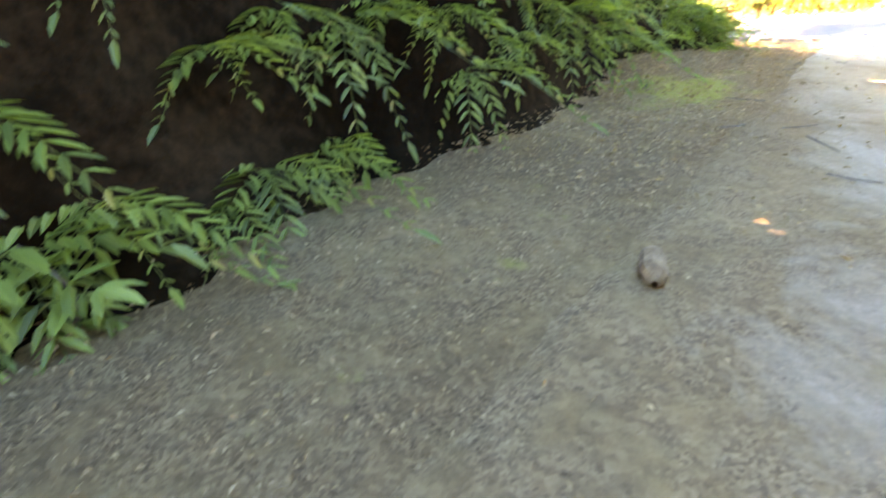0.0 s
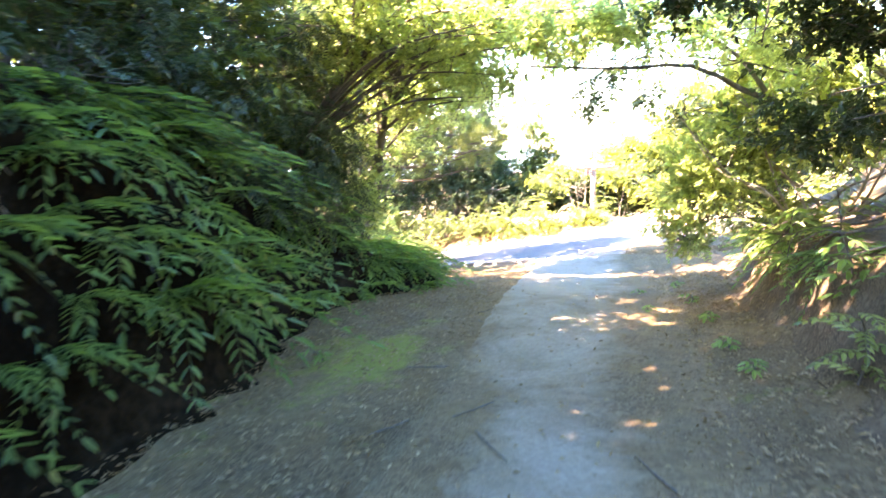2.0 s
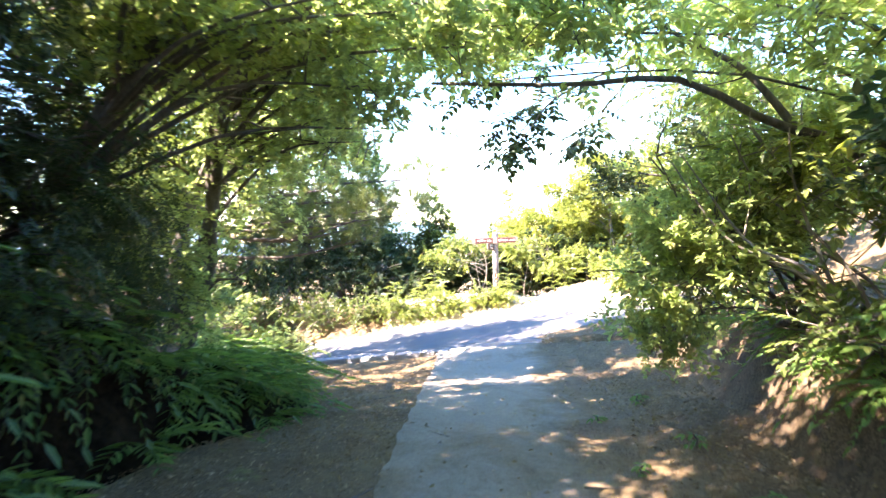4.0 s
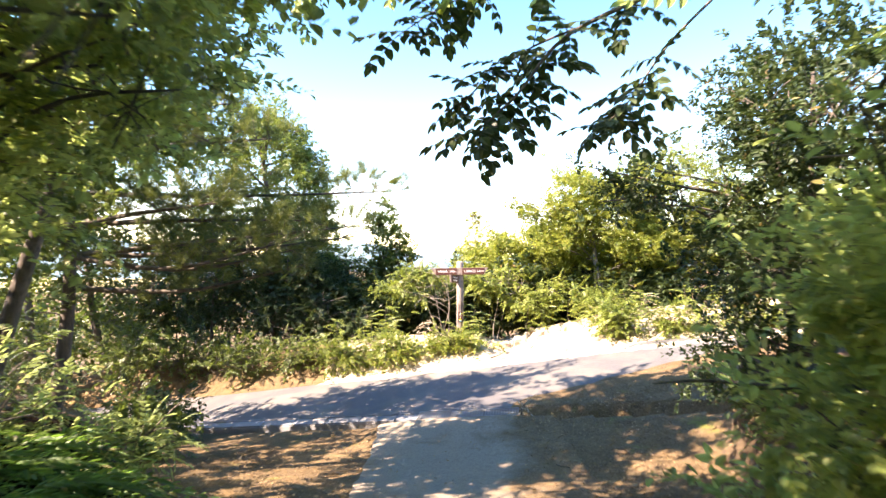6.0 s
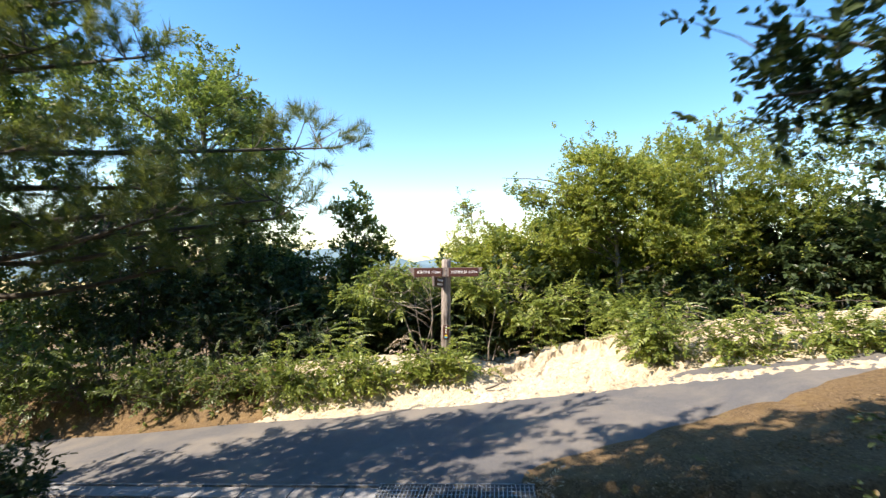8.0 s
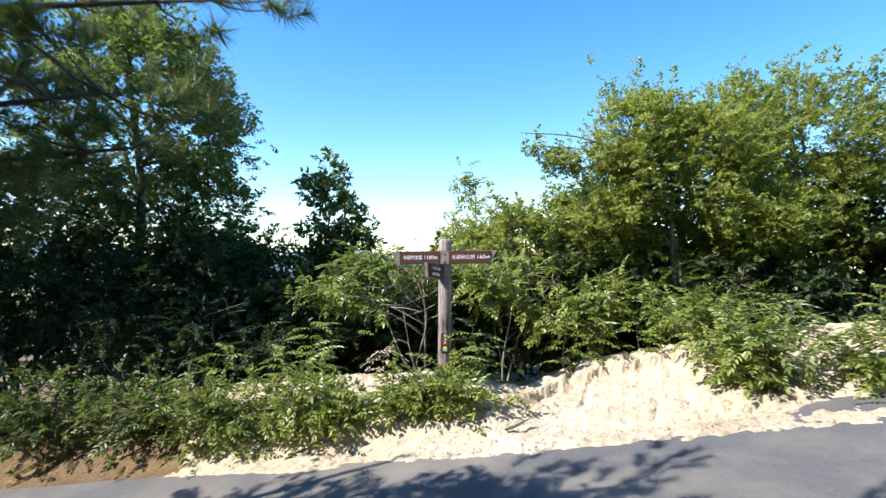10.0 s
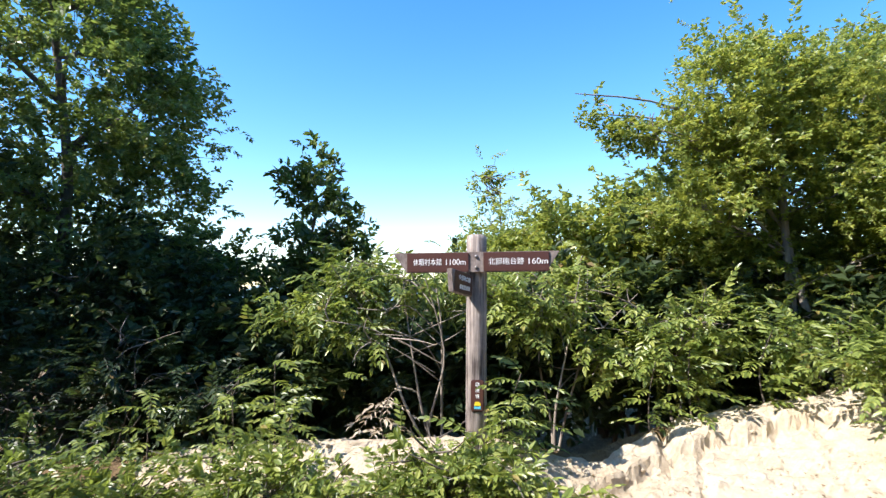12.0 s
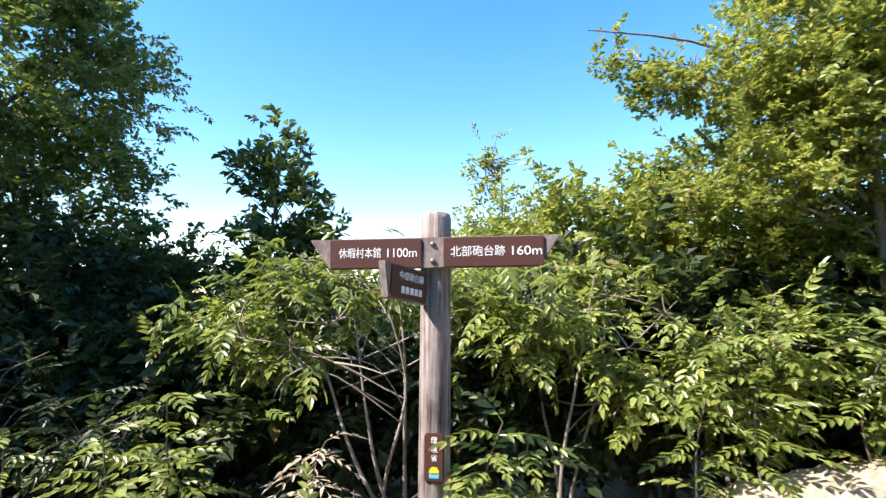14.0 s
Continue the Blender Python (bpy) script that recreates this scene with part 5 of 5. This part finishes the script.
def litter():
    """Fallen leaves and bits of bark, strewn thicker towards the banks."""
    rs = np.random.RandomState(77)
    n = 24000
    y = rs.uniform(-1.5, 13.6, n)
    lf, rf = left_foot(y), right_foot(y)
    x = lf + (rf - lf) * rs.beta(0.75, 0.75, n)
    a, b = np.array([slab_edges(v) for v in y]).T
    keep = ((x < a - 0.03) | (x > b) | (rs.uniform(0, 1, n) < 0.25)) & (y < drain_y(x) - 0.4)
    x, y = x[keep], y[keep]
    x2 = rs.uniform(1.2, 5.5, 2200)
    y2 = 13.2 + 0.42 * (x2 - 1.0) + rs.uniform(-1.2, 0.9, 2200) * rs.uniform(0, 1, 2200)
    x, y = np.concatenate([x, x2]), np.concatenate([y, y2])
    z = np.maximum(land_z(x, y), -9) + 0.012 + rs.uniform(0, 0.012, len(x)) + 0.03 * (rs.uniform(0, 1, len(x)) < 0.25) * ((x < 1.6) & (x > -0.8))
    m = frames_along(unit(rs.normal(size=(len(x), 3)) * [1, 1, 0.15]), rs.normal(size=(len(x), 3)) * 0.3 + [0, 0, 1]) * (rs.uniform(0.014, 0.05, len(x)) * np.where(y < 1.6, 0.6, 1.0))[:, None, None]
    heap = Heap()
    heap.scatter(kite(1, 0.5, 0.5), m, np.stack([x, y, z], -1))
    tagged(new("leaf_litter", heap.mesh("leaf_litter", DRY)), "dry brown fallen leaves strewn over the path", "leaf litter", kind="stuff")
    n = 1100
    x = rs.uniform(-1.0, 6.0, n)
    f = rs.uniform(-0.2, 1.4, n)
    m = frames_along(unit(rs.normal(size=(n, 3)) * [1, 1, 0.15]), rs.normal(size=(n, 3)) * 0.3 + [0, 0, 1]) * rs.uniform(0.01, 0.04, n)[:, None, None]
    heap = Heap()
    heap.scatter(kite(1, 0.45, 0.5), m, np.stack([x, far_edge_y(x) + f, sand_z(x, f) + 0.008], -1))
    tagged(new("leaf_debris", heap.mesh("leaf_debris", DRY)), "bits of dry leaf scattered over the sand", "leaf litter", kind="stuff")
    # sticks
    for k in range(26):
        px, py = rs.uniform(-1.2, 2.6), rs.uniform(2, 13)
        d, l = rs.uniform(0, 6.28), rs.uniform(0.12, 0.4)
        pts = [(px + math.cos(d) * l * u, py + math.sin(d) * l * u + 0.02 * math.sin(7 * u)) for u in (0, 0.5, 1)]
        heap = Heap()
        tube(heap, [(q[0], q[1], float(land_z(*q)) + 0.035) for q in pts], [0.006, 0.005, 0.003], 5)
        tagged(new("fallen_stick", heap.mesh("fallen_stick", BARK)), "thin dry stick lying on the path", "stick", "sticks on the path")
    heap = Heap()
    tube(heap, bend([(0.72, 17.25, -2.06), (0.85, 17.33, -2.03), (0.98, 17.45, -1.99)], 5), [0.012, 0.016, 0.013, 0.01, 0.005], 6)
    tagged(new("fallen_stick", heap.mesh("fallen_stick", BARK)), "dark broken stick lying on the sand", "stick")
    # A rough brown piece on the ground stands in for a falling leaf.
    heap = Heap()
    line = [(1.26 - 0.021 * k, 0.98 + 0.04 * k + 0.006 * math.sin(2 * k)) for k in range(7)]
    tube(heap, [(q[0], q[1], float(land_z(*q)) + 0.05) for q in line], [0.012, 0.044, 0.05, 0.046, 0.05, 0.04, 0.01], 9)
    tagged(new("broken_branch", heap.mesh("broken_branch", DEAD_LEAF_BROWN)), "short brown piece on the path standing in for a falling leaf", "branch")


litter()


def clods():
    """Lumps of sand and small stones, most of them along the foot of the ledge."""
    rs = np.random.RandomState(78)
    bm = bmesh.new()
    bmesh.ops.create_icosphere(bm, subdivisions=1, radius=1)
    v = np.array([q.co for q in bm.verts])
    f = np.array([[q.index for q in fc.verts] for fc in bm.faces])
    bm.free()
    v = v * (1 + 0.25 * rs.uniform(-1, 1, (len(v), 1))) * [1, 1, 0.7]
    n = 800
    x = rs.uniform(-2.2, 6.3, n)
    fy = rs.beta(1.6, 1.3, n) * (ledge_f(x) + 0.4)
    y = far_edge_y(x) + fy
    s = 0.006 + 0.02 * rs.uniform(0, 1, n) ** 4
    z = sand_z(x, fy) + s * 0.3
    m = frames_along(unit(rs.normal(size=(n, 3)) * [1, 1, 0.2]), np.broadcast_to([0, 0, 1.0], (n, 3))) * s[:, None, None]
    heap = Heap()
    heap.scatter((v, f), m, np.stack([x, y, z], -1))
    tagged(new("sand_clods", heap.mesh("sand_clods", SAND)), "small lumps of pale sand and grit", "grit", kind="stuff")


clods()


def bank_roots():
    rs = np.random.RandomState(79)
    for k in range(11):
        y = rs.uniform(4.8, 9.5)
        x = float(right_foot(y))
        pts = []
        for u in np.linspace(0, 1, 6):
            q = (x + 0.75 - 0.6 * u + rs.uniform(-0.04, 0.04), y + 0.3 * u * rs.uniform(-1, 1))
            pts.append((q[0] - 0.12, q[1], float(land_z(*q)) + 0.08))
        heap = Heap()
        tube(heap, bend(pts, 14), np.linspace(0.013, 0.004, 14), 6)
        tagged(new("exposed_root", heap.mesh("exposed_root", BARK, True)), "bare root hanging out of the eroded bank", "root", "roots in the bank")


bank_roots()


# ---- signpost ----
def turned(profile, sides=20):
    bm = bmesh.new()
    rings = []
    for r, z in profile:
        rings.append([bm.verts.new((r * math.cos(a), r * math.sin(a), z)) for a in (2 * math.pi * k / sides for k in range(sides))])
    for a, b in zip(rings[:-1], rings[1:]):
        for k in range(sides):
            bm.faces.new((a[k], a[(k + 1) % sides], b[(k + 1) % sides], b[k]))
    bm.faces.new(rings[-1])
    bm.faces.new(rings[0][::-1])
    return bm


def lettering(name, body, height, place, parent, material=WHITE, width=None, deep=0.0012, turn=(90, 0, 0)):
    c = bpy.data.curves.new(name, "FONT")
    c.body, c.size, c.extrude, c.align_x, c.align_y, c.offset = body, height, deep, "CENTER", "CENTER", height * 0.002
    o = bpy.data.objects.new(name, c)
    scene.collection.objects.link(o)
    me = bpy.data.meshes.new_from_object(o.evaluated_get(bpy.context.evaluated_depsgraph_get()))
    bpy.data.objects.remove(o)
    me.materials.clear()
    me.materials.append(material)
    span = max(v.co.x for v in me.vertices) - min(v.co.x for v in me.vertices)
    ob = part(name, me, material, parent)
    ob.matrix_local = pose(*place, *turn) @ Matrix.Diagonal(((width / span if width else 1), 1, 1, 1))
    return ob


def arrow_board(length, tall, thick, point, bevel=0.004):
    """A board from x = 0 to its bevelled far end, the top edge longer than the bottom."""
    bm = bmesh.new()
    prof = [(0, -tall / 2), (length - point, -tall / 2), (length, tall / 2), (0, tall / 2)]
    a = [bm.verts.new((x, -thick / 2, z)) for x, z in prof]
    b = [bm.verts.new((x, thick / 2, z)) for x, z in prof]
    bm.faces.new(a)
    bm.faces.new(b[::-1])
    for k in range(4):
        bm.faces.new((a[k], b[k], b[(k + 1) % 4], a[(k + 1) % 4]))
    bmesh.ops.recalc_face_normals(bm, faces=bm.faces[:])
    bmesh.ops.bevel(bm, geom=bm.edges[:], offset=bevel, segments=2, affect="EDGES")
    return bm


def signpost():
    s = thing("signpost", (0.03, 18.2, -1.78), "weathered wooden signpost with brown direction boards", "signpost")
    part("post", turned([(0.079, -0.25), (0.08, 0.3), (0.078, 1.0), (0.077, 1.61), (0.07, 1.635), (0.05, 1.645)]), POST_WOOD, s, "grey weathered round timber post", True)
    zc = 1.43
    front = -0.098
    cross = part("crosspiece", arrow_board(1.25, 0.152, 0.045, 0.1), BOARD_WOOD, s, "pale weathered arrow-ended board")
    bm = bmesh.new()
    prof = [(-0.525, -0.076), (0.52, -0.076), (0.62, 0.076), (-0.63, 0.076)]
    a = [bm.verts.new((x, -0.022, z)) for x, z in prof]
    b = [bm.verts.new((x, 0.022, z)) for x, z in prof]
    bm.faces.new(a)
    bm.faces.new(b[::-1])
    for k in range(4):
        bm.faces.new((a[k], b[k], b[(k + 1) % 4], a[(k + 1) % 4]))
    bmesh.ops.recalc_face_normals(bm, faces=bm.faces[:])
    bmesh.ops.bevel(bm, geom=bm.edges[:], offset=0.004, segments=2, affect="EDGES")
    bm.to_mesh(cross.data)
    bm.free()
    cross.location = (0, front + 0.01, zc)
    cross.rotation_euler = (0, radians(-1.0), 0)
    for x0, x1, words, w, far, fw in ((-0.52, -0.055, "休暇村本館", 0.215, "1100m", 0.148), (0.055, 0.54, "北部砲台跡", 0.265, "160m", 0.142)):
        face = part("sign_face", box_bm(x1 - x0, 0.008, 0.142, bevel=0.002), BROWN, cross, "brown painted sign face")
        face.location = ((x0 + x1) / 2, -0.027, 0.0)
        span = w + fw + 0.028
        start = (x0 + x1) / 2 + 0.01 - span / 2
        lettering("place_name", words, 0.056, (start + w / 2, -0.032, 0.0), cross, width=w)
        lettering("distance", far, 0.062, (start + span - fw / 2, -0.032, 0.0), cross, width=fw)
    for z in (-0.04, 0.042):
        bolt = part("bolt", turned([(0.013, 0), (0.013, 0.006), (0.009, 0.012), (0.004, 0.014)], 10), STEEL, cross, "rusty steel bolt")
        bolt.matrix_local = pose(0.0, -0.021, z, 90, 0, 0)
    # third board, pointing to the walker
    third = part("side_board", arrow_board(0.42, 0.16, 0.04, 0.05), BOARD_WOOD, s, "weathered board pointing across the road")
    third.matrix_local = pose(-0.045, -0.06, zc - 0.18, 0, -6, -108)
    face = part("sign_face", box_bm(0.34, 0.008, 0.145, bevel=0.002), BROWN, third, "brown painted sign face")
    face.location = (0.2, 0.023, 0)
    lettering("lettering", "中部砲台跡", 0.042, (0.19, 0.0285, 0.03), third, width=0.23, turn=(90, 0, 180))
    for k in range(5):
        bar = part("lettering_bar", box_bm(0.03, 0.002, 0.032), WHITE, third)
        bar.location = (0.1 + 0.042 * k, 0.0285, -0.032)
    plate = part("name_plate", box_bm(0.098, 0.012, 0.232, bevel=0.008), BROWN, s, "brown plate with white characters and badge")
    plate.location = (0.012, -0.083, 0.44)
    for k, ch in enumerate("環境省"):
        lettering("lettering", ch, 0.034, (0.0, -0.0075, 0.082 - 0.042 * k), plate)
    for nm, mat, verts in (("badge_top", YELLOW, [(-0.024, 0), (0.024, 0), (0.024, 0.012), (0.012, 0.028), (-0.012, 0.028), (-0.024, 0.012)]),
                           ("badge_bottom", BLUE, [(-0.024, -0.024), (0.024, -0.024), (0.024, -0.002), (0.0, -0.008), (-0.024, -0.002)])):
        bm = bmesh.new()
        bm.faces.new([bm.verts.new((x, 0, z)) for x, z in verts])
        r = bmesh.ops.extrude_face_region(bm, geom=bm.faces[:])
        bmesh.ops.translate(bm, vec=(0, -0.002, 0), verts=[v for v in r["geom"] if isinstance(v, bmesh.types.BMVert)])
        bmesh.ops.recalc_face_normals(bm, faces=bm.faces[:])
        part(nm, bm, mat, plate).location = (0.0, -0.0065, -0.07)


signpost()


# ---- distance: sea and wooded islands ----
def far_hills():
    for k, (x, y, w, h) in enumerate([(-900, 3000, 700, 150), (-250, 3600, 500, 120), (700, 3300, 900, 170), (-2300, 2600, 900, 200)]):
        us = np.linspace(-1, 1, 40)
        vs = np.linspace(-1, 1, 12)
        gu, gv = np.meshgrid(us, vs)
        z = -110 + h * np.maximum(0, 1 - gu ** 2) ** 0.8 * (1 - gv ** 2) * (1 + 0.25 * rough(gu, gv, 5, 70 + k))
        v = np.stack([x + gu * w, y + gv * 250, z], -1).reshape(-1, 3)
        i = (np.arange(11)[:, None] * 40 + np.arange(39)[None]).ravel()
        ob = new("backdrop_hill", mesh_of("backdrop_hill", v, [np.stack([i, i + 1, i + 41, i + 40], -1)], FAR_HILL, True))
        tagged(ob, "far wooded island, haze put into its blue colour", "hill", "far islands", "structure")


far_hills()
